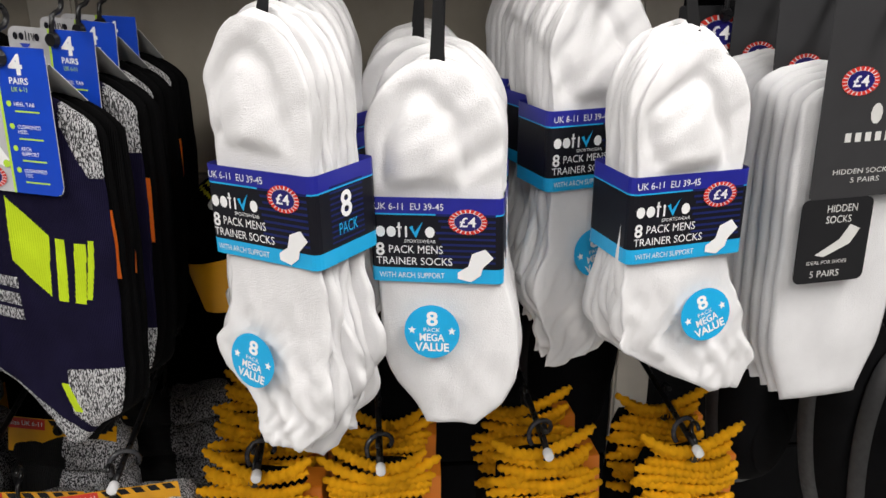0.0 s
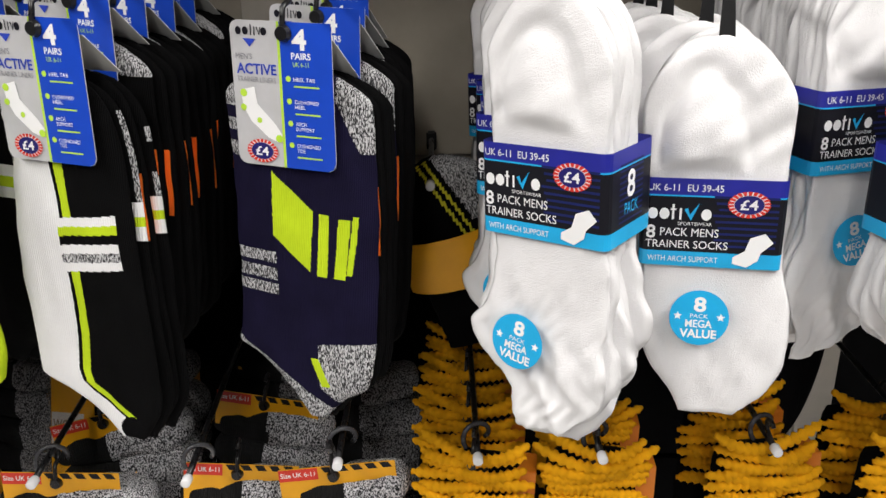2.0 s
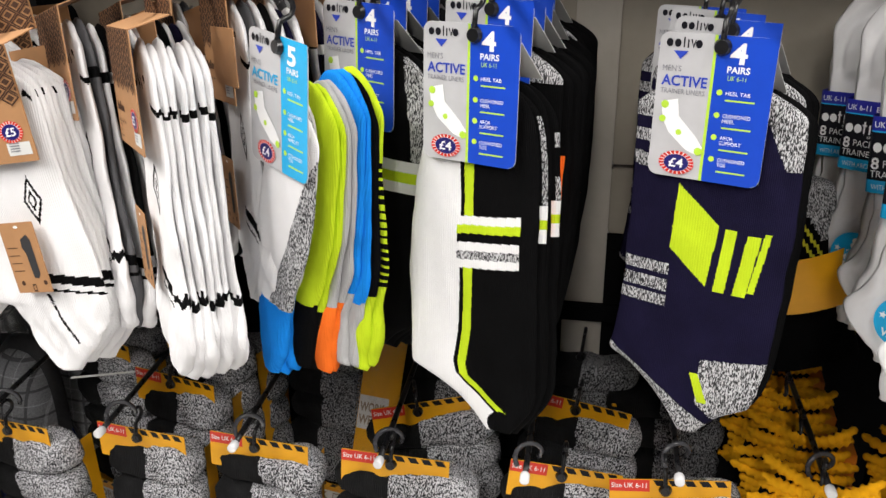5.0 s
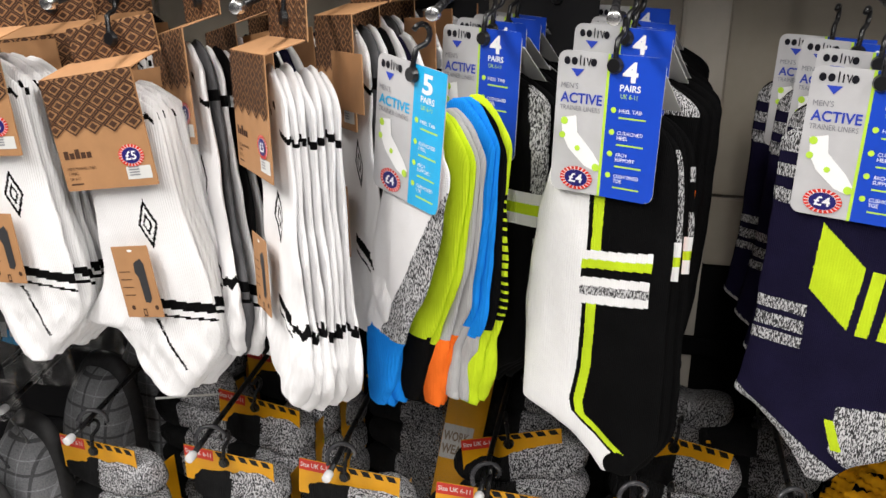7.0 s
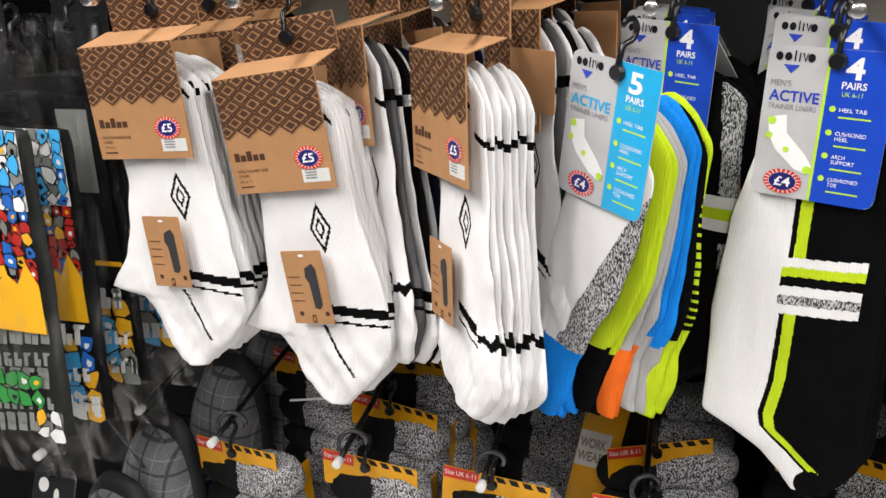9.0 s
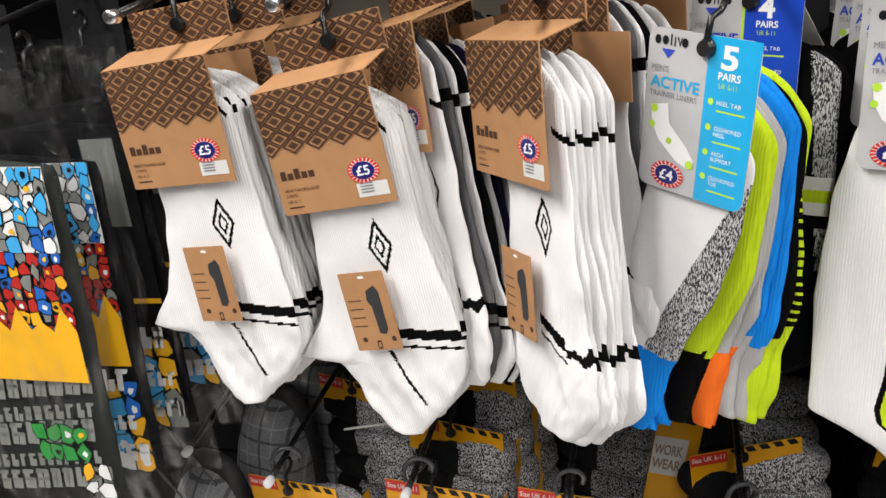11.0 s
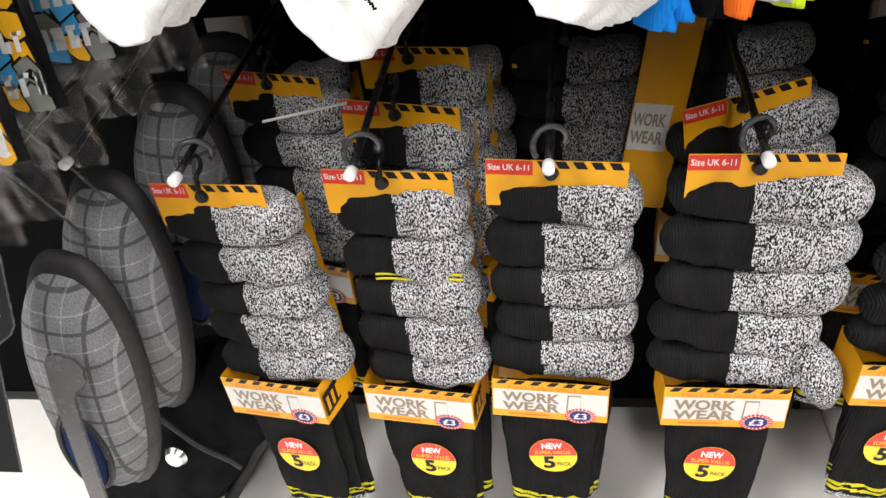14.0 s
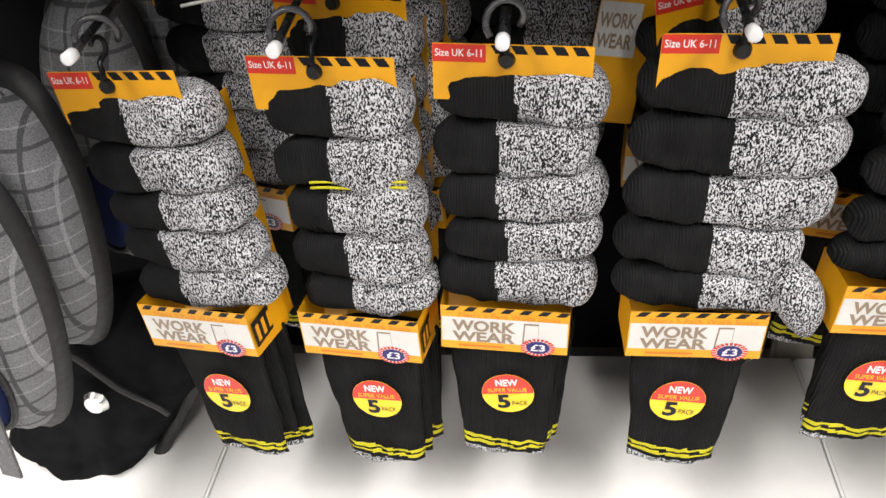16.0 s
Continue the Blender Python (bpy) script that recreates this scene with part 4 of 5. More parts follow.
# ---- hidden socks ----
def hidden_pack():
    w = thing("sock_pack", Matrix.Identity(4), "pale hidden socks on a black and charcoal card", "socks")
    rows = [(-0.03, -0.050, 0.050), (-0.10, -0.055, 0.053), (-0.2, -0.055, 0.055), (-0.26, -0.052, 0.052), (-0.305, -0.035, 0.035)]
    for k in range(5):
        sock("sock", rows, 0.012, w, OFFWHITE, None, 0.004 + 0.011 * k, 60, 22, 8, 0.0015, 50 + k * 2.2, None, 0.02, (-0.003 * k, 0.002 * k))
    c = card_slab("header_card", -0.045, 0.05, -0.12, 0.04, CARD_CHARCOAL, w, -0.006, 0.0008, 0.002)
    p = Print()
    p.badge(-0.016, -0.030, 0.016, "£4", 1)
    p.oval(0.002, -0.055, 0.005, 0.008, CARD_BACK, 1, 10)
    for q in range(6):
        p.rect(-0.022 + 0.0085 * q, -0.076, -0.017 + 0.0085 * q, -0.069, CARD_BACK, 1)
    p.text("HIDDEN SOCKS", -0.028, -0.101, 0.004, CARD_BACK, 1, 0.05)
    p.text("5 PAIRS", -0.012, -0.108, 0.004, CARD_BACK, 1, 0.025)
    p.done("printing", c, pose(0, -0.006, 0))
    s = card_slab("sock_insert", -0.05, 0.012, -0.19, -0.12, CARD_BLACK, w, -0.0065, 0.0008, 0.006)
    p = Print()
    p.text("HIDDEN", -0.028, -0.131, 0.006, CARD_BACK, 1, 0.026)
    p.text("SOCKS", -0.028, -0.140, 0.006, CARD_BACK, 1, 0.022)
    p.poly([(-0.006, -0.142), (0.003, -0.146), (-0.004, -0.158), (-0.026, -0.168), (-0.034, -0.166), (-0.014, -0.154)], CARD_BACK, 1)
    p.text("IDEAL FOR SHOES", -0.040, -0.174, 0.003, CARD_BACK, 1, 0.035)
    p.text("5 PAIRS", -0.036, -0.185, 0.0055, CARD_BACK, 1, 0.026)
    p.done("printing", s, pose(0, -0.0065, 0))
    hanger(w, 0.01, 0.03, -0.006)
    return w


hid = at(hidden_pack(), 0.382, 0.600, 1.285, 6, -1)
repeats(hid, (0.08, 0.16), 51)
bar_hook(0.39, 0.575, 1.325, 1.385)


# ---- work socks ----
def roll(name, parent, z, y, half, hz, hy, split, mats, seed, x0=0.0, slope=0.0):
    """A folded sock seen edge on: a soft bolster, dark on one side of the split and marled on the other."""
    verts, faces, idx = [], [], []
    n, seg = 44, 22
    for i in range(n):
        u = -1 + 2 * i / (n - 1)
        s = max(0.05, (1 - abs(u) ** 7)) ** 0.5
        for k in range(seg):
            a = 2 * math.pi * k / seg
            ca, sa = math.cos(a), math.sin(a)
            x = x0 + u * half
            tp = 0.80 + 0.20 * min(1.0, max(0.0, (u + 0.7) / 1.0))
            d = tp + 0.2 * noise.noise(Vector((x * 30, ca * 1.2 + seed, sa * 1.2))) + 0.07 * noise.noise(Vector((x * 90, ca * 2 + seed, sa * 2)))
            verts.append((x, y + hy * s * d * math.copysign(abs(ca) ** 0.55, ca), z + slope * x + 0.003 * noise.noise(Vector((x * 18, seed, 0))) + hz * s * d * math.copysign(abs(sa) ** 0.62, sa)))
    for i in range(n - 1):
        for k in range(seg):
            a, b = i * seg + k, i * seg + (k + 1) % seg
            faces.append((a, b, b + seg, a + seg))
            x = (verts[a][0] + verts[a + seg][0]) / 2
            idx.append(1 if x > split + 0.06 * (z - verts[a][2]) else 0)
    faces += [tuple(range(seg))[::-1], tuple(range(len(verts) - seg, len(verts)))]
    idx += [0, 1]
    return mesh_part(name, verts, faces, mats, parent, idx)


def work_pack(seed, marl_mat=MARL, wide=0.062, sticker=True, header=True, trim=False, loose=False):
    w = thing("sock_pack", Matrix.Identity(4), "black and grey marl work socks in a yellow card", "socks", "work sock packs")
    rnd = random.Random(seed)
    z = -0.010
    for k in range(5):
        hz = 0.0225 + rnd.uniform(-0.0035, 0.003)
        h = wide * (1 + rnd.uniform(-0.05, 0.06))
        roll("folded_sock", w, z - hz, 0.012, h, hz * 1.04, 0.024, rnd.uniform(-0.012, 0.006), [BLACK_RIB, marl_mat], seed * 3 + k * 4.1, 0.006 + rnd.uniform(-0.004, 0.006), rnd.uniform(-0.03, 0.12))
        if trim and k == 1:
            for q in range(2):
                v, f = tube([(-0.024 + 0.0075 * i, -0.0070 + 0.001 * math.sin(i), z - 1.62 * hz - 0.0052 * q + 0.0005 * i) for i in range(12)], 0.0012, 6)
                mesh_part("yellow_trim", v, f, LIME_TRIM, w, label="yellow knitted stripe")
        if loose and k == 4:
            verts, faces = tube([(0.058 + 0.0042 * i, 0.002 - 0.001 * i, z - 0.15 * hz - 0.0009 * i * i) for i in range(9)], 0.02, 18, [0.008, 0.015, 0.018, 0.019, 0.020, 0.0205, 0.019, 0.015, 0.007])
            mesh_part("loose_toe", verts, faces, marl_mat, w, label="marl toe hanging loose")
        z -= hz * 1.86
    # header card with hazard stripes
    c = card_slab("header_card", -0.058, 0.058, -0.034, 0.010 if header else -0.03, AMBER, w, -0.004, 0.0008, 0.001)
    p = Print()
    p.use("size_flash")
    p.rect(-0.0578, -0.004, -0.019, 0.0095, RED, 1)
    p.use("hazard_stripes")
    p.text("Size UK 6-11", -0.056, 0.0005, 0.0055, CARD_WHITE, 2, 0.034, 0.01)
    p.use("hazard_stripes")
    for q in range(5):
        p.rect(-0.012 + 0.0145 * q, 0.003, -0.003 + 0.0145 * q, 0.0095, INK, 1, -0.004)
    if header:
        p.done("printing", c, pose(0, -0.004, 0))
    hanger(w, -0.004, -0.001, -0.004)
    # boxed wrap round the foot of the rolls
    b0, b1, d0, d1 = z + 0.003, z - 0.046, -0.016, 0.038
    hw = 0.056
    loop = [(-hw, d0), (hw, d0), (hw + 0.004, d1), (-hw, d1)]
    verts = [(x, y, zz) for zz in (b0, b1) for x, y in loop]
    wrap = mesh_part("card_wrap", verts, [(0, 1, 5, 4), (1, 2, 6, 5), (2, 3, 7, 6), (3, 0, 4, 7)], AMBER, w, None, False, "yellow printed card wrap")
    p = Print()
    p.rect(-hw + 0.001, b1 + 0.009, hw - 0.001, b0 - 0.0125, WINDOW_GREY, 1)
    p.use("hazard_stripes")
    for q in range(7):
        p.rect(-hw + 0.004 + 0.016 * q, b0 - 0.0055, -hw + 0.012 + 0.016 * q, b0 - 0.0005, INK, 1, 0.005)
    p.text("Men's 5 Pack Work Socks", -0.040, b0 - 0.0118, 0.0052, ORANGE_CARD, 1, 0.088)
    p.text("WORK", -0.046, b1 + 0.0220, 0.0115, TAN_INK, 2, 0.056, 0.035)
    p.text("WEAR", -0.046, b1 + 0.0100, 0.0105, TAN_INK, 2, 0.056, 0.035)
    p.use("sock_picture")
    p.ring([(0.016, b1 + 0.012), (0.026, b1 + 0.010), (0.038, b1 + 0.010), (0.036, b1 + 0.015), (0.030, b1 + 0.018), (0.030, b1 + 0.034), (0.017, b1 + 0.034)], 0.12, TAN_INK, 2)
    p.rect(-0.04, b1 + 0.003, 0.0, b1 + 0.0055, ORANGE_CARD, 1)
    p.badge(0.030, b1 + 0.0075, 0.015, "£3", 2)
    p.done("printing", wrap, pose(0, d0, 0))
    p = Print()
    p.rect(-0.026, b1 + 0.010, 0.026, b0 - 0.012, INK, 1)
    for q in range(5):
        p.rect(-0.022 + 0.010 * q, b1 + 0.014, -0.017 + 0.010 * q, b0 - 0.018, AMBER, 2)
    p.done("printing", wrap, pose(hw + 0.002, (d0 + d1) / 2, 0, 0, 0, 90))
    side = part("card_spine", box_bm(hw - 0.002, hw - 0.001, 0.036, 0.056, b1, -0.03), AMBER, w)
    # hanging legs
    rows = [(b1 + 0.012, -0.050, 0.050), (b1 - 0.02, -0.049, 0.049), (b1 - 0.08, -0.043, 0.046), (b1 - 0.148, -0.037, 0.042)]

    def leg_zone(x, zz, u, v):
        d = zz - (b1 - 0.148) + 0.06 * x
        if 0.011 < d < 0.0145 or 0.0175 < d < 0.021:
            return 1
        return 2 if d < 0.006 else 0
    for k in range(3):
        sock("sock_leg", rows, 0.014, w, [BLACK_RIB, LIME_TRIM, MARL], leg_zone, -0.008 + 0.014 * k, 76, 26, 8, 0.0022, seed * 2 + k * 3.3, None, 0.004, (0.006 * k, rnd.uniform(-0.006, 0.01)), hem=0.006, fold=0.004)
    if sticker:
        p = Print()
        r = 0.0245
        p.oval(0, 0, r, r, STICKER_YELLOW, 1, 32)
        p.poly([(r * 0.99 * math.cos(math.pi * k / 16), r * 0.99 * math.sin(math.pi * k / 16)) for k in range(17)], RED, 2)
        p.text("NEW", -r * 0.42, r * 0.42, r * 0.32, CARD_WHITE, 3, r * 0.85, 0.03)
        p.text("SUPER VALUE", -r * 0.75, r * 0.1, r * 0.2, STICKER_YELLOW, 3, r * 1.5)
        p.text("5", -r * 0.45, -r * 0.72, r * 0.66, INK, 3, r * 0.5, 0.04)
        p.text("PACK", r * 0.12, -r * 0.62, r * 0.24, INK, 3, r * 0.6)
        disc = p.done("round_sticker", w, pose(rnd.uniform(-0.006, 0.006), -0.0125, b1 - 0.056, 0, rnd.uniform(-8, 8), 0), label="red and yellow round sticker")
        for o in disc[1:]:
            o.parent = disc[0]
    return w


HOOKS_LOW = (-0.99, -0.845, -0.693, -0.537, -0.39)
# pack for the far end of the bars, its shade painted into the marl
shaded_pack = work_pack(91, MARL_SHADED, 0.07, False, False)
for k, (x, y, z, wide, turn, lean) in enumerate(((-0.989, 0.735, 0.814, 0.070, -12, -4), (-0.831, 0.745, 0.816, 0.063, -7, 0), (-0.689, 0.745, 0.820, 0.067, -2, 3), (-0.530, 0.730, 0.828, 0.078, 2, 3), (-0.352, 0.745, 0.825, 0.072, 4, 6))):
    w = at(work_pack(61 + k, MARL, wide, trim=k == 1, loose=k == 3), x, y, z, turn, lean)
    for dx, dy, dz, tr, ln in (((0.02, 0.155, 0.035, -6, 4),), ((0.0, 0.085, 0.022, -4, 2), (0.006, 0.15, 0.05, -8, -2)), (), ((0.004, 0.11, 0.0, 14, -9),), ((0.01, 0.10, 0.02, -6, 3),))[k]:
        copy_thing(w, pose(x + dx, y + dy, z + dz, 0, lean + ln, turn + tr))
    b = at(shaded_pack, x + 0.012, y + 0.205, z + 0.035, turn - 6, lean)
    shaded_pack = copy_thing(b, b.matrix_basis @ pose(0.01, 0.07, -0.012, 0, 0, 5))
for x in HOOKS_LOW:
    bar_hook(x, 0.69, 0.853, 0.89, clip=True)
w6 = at(work_pack(67, MARL, 0.062), -0.250, 0.72, 0.840, 2, -4)
at(shaded_pack, -0.245, 0.93, 0.84, 4, 0)
bar_hook(-0.245, 0.69, 0.870, 0.89, clip=True)


# ---- yellow trimmed work socks ----
def rope_pack(seed):
    w = thing("sock_pack", Matrix.Identity(4), "black work socks with chunky yellow toes on a black card", "socks", "yellow toed work socks")
    rnd = random.Random(seed)
    card_slab("header_card", -0.016, 0.016, -0.035, 0.006, BLACK_PLASTIC, w, -0.030, 0.0012, 0.003)
    hanger(w, 0.0, -0.004, -0.030)
    z = 0.004
    for k in range(12):
        n = 46
        half = 0.052 + rnd.uniform(-0.008, 0.010)
        sag = rnd.uniform(-0.005, 0.003) + max(0.0, 0.016 * (1 - k / 2))
        pts, rad = [], []
        ph = rnd.uniform(0, 6)
        for i in range(n):
            u = -1 + 2 * i / (n - 1)
            pts.append((u * half, -0.020 - 0.012 * (1 - u * u) + 0.003 * math.sin(3 * u + ph), z + sag * u * u + 0.0025 * math.sin(2.3 * u + ph)))
            rad.append(0.0056 * (1 + 0.30 * math.sin(i * 2.1 + ph)) * max(0.25, (1 - abs(u) ** 9)) ** 0.5)
        v, f = tube(pts, 0.005, 9, rad)
        mesh_part("yellow_toe_fold", v, f, YELLOW_ROPE, w)
        z -= 0.0088
    rows = [(-0.010, -0.046, 0.046), (-0.12, -0.052, 0.052), (-0.25, -0.050, 0.050), (-0.36, -0.046, 0.046)]
    sock("folded_sock", rows, 0.040, w, BLACK, None, -0.020, 40, 18, 8, 0.004, seed, None, 0.012)
    c = part("card_wrap", box_bm(0.034, 0.062, -0.012, 0.022, -0.24, -0.02, 0.001), [ORANGE_CARD], w, "orange and black card")
    p = Print()
    p.rect(-0.040, -0.135, 0.034, -0.115, CARD_CHARCOAL, 1)
    for q in range(3):
        p.ring([(-0.036 + 0.022 * q, -0.133), (-0.018 + 0.022 * q, -0.133), (-0.018 + 0.022 * q, -0.117), (-0.036 + 0.022 * q, -0.117)], 0.4, INK_GREY, 2)
    p.done("printing", w, pose(0, -0.030, 0))
    return w


for k, (x, z) in enumerate(((-0.112, 0.862), (0.006, 0.862), (0.170, 0.868), (0.322, 0.862))):
    r = at(rope_pack(81 + k), x, 0.735, z, (-8, -4, 3, 6)[k], (2, 0, -3, 2)[k])
    repeats(r, (0.085, 0.165, 0.245) if k == 0 else (0.085,), 85 + k)
    bar_hook(x, 0.69, z + 0.012, 0.89, clip=True)


# ---- slippers ----
def slipper(mat, label, lining=NAVY_LINING, h=0.27, wd=0.098):
    s = thing("slipper", Matrix.Identity(4), label, "slipper", "hanging slippers")

    def shell(scale, depth, y0, zc=0.0, flat=0.42):
        verts, faces = [], []
        n, seg = 22, 36
        for i in range(n):
            t = i / (n - 1) * math.pi / 2
            r = math.cos(t) ** flat
            for k in range(seg):
                a = 2 * math.pi * k / seg
                e = 1 + 0.10 * math.sin(a)
                verts.append((scale * wd / 2 * r * math.copysign(abs(math.cos(a)) ** 0.75, math.cos(a)) * e, y0 - depth * math.sin(t), zc - h / 2 + scale * h / 2 * r * math.sin(a)))
        for i in range(n - 1):
            for k in range(seg):
                a, b = i * seg + k, i * seg + (k + 1) % seg
                faces.append((a, b, b + seg, a + seg))
        faces.append(tuple(range(seg))[::-1])
        faces.append(tuple(range(len(verts) - seg, len(verts))))
        return verts, faces
    v, f = shell(1.0, 0.048, 0.0)
    mesh_part("upper", v, f, mat, s)
    v, f = shell(1.10, 0.020, 0.006, 0.0, 0.16)
    mesh_part("welt", v, f, SOLE, s, label="black rubber welt")
    v, f = tube([(wd * 0.45 * math.cos(2 * math.pi * k / 30) * 0.55, -0.0475 - 0.002 * math.sin(2 * math.pi * k / 30), -h * 0.70 + h * 0.19 * math.sin(2 * math.pi * k / 30)) for k in range(31)], 0.0032, 8)
    if lining is NAVY_LINING:
        mesh_part("collar_piping", v, f, SOLE, s)
    bm = bmesh.new()
    bmesh.ops.create_uvsphere(bm, u_segments=20, v_segments=10, radius=1)
    for q in bm.verts:
        q.co = Vector((q.co.x * wd * 0.23, -0.0455 + q.co.y * 0.006, -h * 0.70 + q.co.z * h * 0.18))
    part("lining", bm, lining, s, smooth=True)
    return s



def shoe_hanger(parent, x, y, z):
    p = [(-0.016, -0.10), (0.004, -0.10), (0.006, 0.06), (0.008, 0.10), (0.014, 0.112), (0.022, 0.118), (0.027, 0.128), (0.028, 0.142), (0.022, 0.151), (0.006, 0.154), (-0.006, 0.150), (-0.012, 0.138), (-0.015, 0.10)]
    v = [(x + a, y, z + b) for a, b in p] + [(x + a, y + 0.003, z + b) for a, b in p]
    n = len(p)
    mesh_part("plastic_hanger", v, [tuple(range(n))[::-1], tuple(range(n, 2 * n))] + [(k, (k + 1) % n, (k + 1) % n + n, k + n) for k in range(n)], SMOKE_PLASTIC, parent, None, False, "dark grey plastic hanger")


s1 = at(slipper(TARTAN, "grey checked wool slipper with a black rubber welt", h=0.29, wd=0.108), -1.140, 0.715, 0.752, -8, 7)
for m in (pose(-1.118, 0.785, 0.800, 0, 6, -10), pose(-1.070, 0.875, 0.845, 0, 5, -8), pose(-1.040, 0.955, 0.865, 0, 4, -6)):
    copy_thing(s1, m)
bar_hook(-1.115, 0.74, 0.845, 0.89)
shoe_hanger(s1, 0.024, -0.070, -0.195)



def velour_boot():
    """A soft slipper boot that has slumped on the deck."""
    w = thing("slipper_boot", Matrix.Identity(4), "black velour slipper boot with a round silver button", "slipper", "slipper boots")
    rows = [(0.0, -0.050, 0.050), (-0.05, -0.068, 0.066), (-0.13, -0.070, 0.068), (-0.20, -0.066, 0.072), (-0.27, -0.056, 0.062)]
    sock("upper", rows, 0.085, w, VELVET_LIT, None, -0.040, 60, 30, 12, 0.006, 9.0, None, 0.06, fold=0.008)
    v, f = tube([(0.074 - 0.012 * math.cos(k * 0.3), 0.01, -0.02 - 0.025 * k) for k in range(11)], 0.007, 8)
    mesh_part("sole_edge", v, f, SOLE, w)
    v, f = tube([(-0.06 + 0.012 * k, -0.046 - 0.002 * math.sin(k), -0.10 + 0.004 * math.sin(k * 0.9)) for k in range(11)], 0.0035, 8)
    mesh_part("cuff_seam", v, f, SOLE, w)
    bm = bmesh.new()
    bmesh.ops.create_cone(bm, cap_ends=True, segments=24, radius1=0.0125, radius2=0.009, depth=0.006, matrix=Matrix.Translation((0.0, -0.049, -0.135)) @ Matrix.Rotation(radians(90), 4, "X"))
    part("button", bm, STEEL, w, "shiny silver button")
    return w


# lit copy of VELVET: light on the boot is put into a paler black
VELVET_LIT = knit("lit_black_velour", (0.010, 0.010, 0.011), 0.0, 0.5)
boot = at(velour_boot(), -1.065, 0.850, 0.520, -6, 40, -8)
boot.scale = (1.2, 1.0, 1.15)

shoe = slipper(VELVET, "black slipper with a round yellow size sticker", h=0.27, wd=0.11, lining=VELVET)
p = Print()
p.oval(0, 0, 0.017, 0.017, STICKER_YELLOW, 1, 24)
p.text("SIZE 7", -0.013, -0.003, 0.006, INK_GREY, 2, 0.026)
disc = p.done("size_sticker", shoe, pose(-0.01, -0.051, -0.07), label="round yellow size sticker")
for o in disc[1:]:
    o.parent = disc[0]
at(shoe, 0.512, 0.775, 0.978, 18, -8)
for m in (pose(0.555, 0.735, 0.945, 0, -6, 22), pose(0.46, 0.86, 0.99, 0, 0, 10), pose(0.25, 0.90, 1.02, 0, 4, 4)):
    copy_thing(shoe, m)
bar_hook(0.52, 0.70, 0.995, 1.02)


# ---- bagged printed pyjamas ----
PRINTS = {n: paper("print_" + n, c, 0.45) for n, c in (("red", (0.45, 0.018, 0.012)), ("green", (0.02, 0.26, 0.04)), ("blue", (0.012, 0.13, 0.52)), ("sky", (0.05, 0.38, 0.75)), ("yellow", (0.82, 0.43, 0.01)), ("white", (0.75, 0.76, 0.76)), ("grey", (0.21, 0.22, 0.205)), ("black", (0.006, 0.006, 0.007)))}
BAG_GREY = knit("charcoal_jersey", (0.030, 0.033, 0.031), 0.0, 0.2)
BAG_BLACK = knit("black_jersey", (0.006, 0.006, 0.007), 0.0, 0.2)


def bag_art(p, rnd, x0, x1, z0, z1, step, colours, layer, back=None):
    """Crowded cartoon-like shapes with dark outlines between them."""
    if back:
        p.rect(x0, z0, x1, z1, PRINTS[back], layer)
    nx, nz = max(1, int((x1 - x0) / step)), max(1, int((z1 - z0) / step))
    for i in range(nx):
        for j in range(nz):
            cx, cz = x0 + (x1 - x0) * (i + 0.5) / nx, z0 + (z1 - z0) * (j + 0.5) / nz
            n, a0 = rnd.choice((4, 5, 6, 7)), rnd.uniform(0, 3)
            pts = []
            for k in range(n):
                r = step * rnd.uniform(0.34, 0.78)
                pts.append((cx + r * math.cos(a0 + 6.283 * k / n), cz + 1.25 * r * math.sin(a0 + 6.283 * k / n)))
            c = rnd.choice(colours)
            p.clipped([(cx + 1.18 * (a - cx), cz + 1.18 * (b - cz)) for a, b in pts], x0, x1, z0, z1, PRINTS["black"], layer + 1 + 2 * ((i + 2 * j) % 3))
            p.clipped(pts, x0, x1, z0, z1, PRINTS[c], layer + 2 + 2 * ((i + 2 * j) % 3))
            if rnd.random() < 0.5:
                p.clipped([(cx + 0.4 * (a - cx) + 0.1 * step, cz + 0.35 * (b - cz)) for a, b in pts], x0, x1, z0, z1, PRINTS[rnd.choice(("black", "white", "yellow", c))], layer + 8)


def block_row(p, rnd, x0, x1, z0, h, colour, layer, slope=0.12):
    """A slanting row of heavy blocks, like unreadable big lettering."""
    x = x0
    while x < x1 - 0.006:
        w = rnd.uniform(0.75, 1.05) * h * 0.62
        e = min(x + w, x1)
        d = slope * (x - x0)
        th = h * 0.27
        kind = rnd.randrange(4)
        q = [(x, z0 + d, x + th, z0 + h + d)]
        if kind != 0:
            q.append((x, z0 + h - th * 0.8 + d, e - 0.001, z0 + h + d))
        if kind != 1:
            q.append((e - 0.001 - th, z0 + d, e - 0.001, z0 + h * (0.9 if kind == 2 else 0.55) + d))
        if kind > 1:
            q.append((x, z0 + h * 0.38 + d, e - 0.001, z0 + h * 0.38 + th * 0.7 + d))
        for a, b, c, f in q:
            p.clipped([(a, b), (c, b), (c + 0.1 * h, f), (a + 0.1 * h, f)], x0, x1, -1, 1, PRINTS[colour], layer)
        x = e + 0.0025


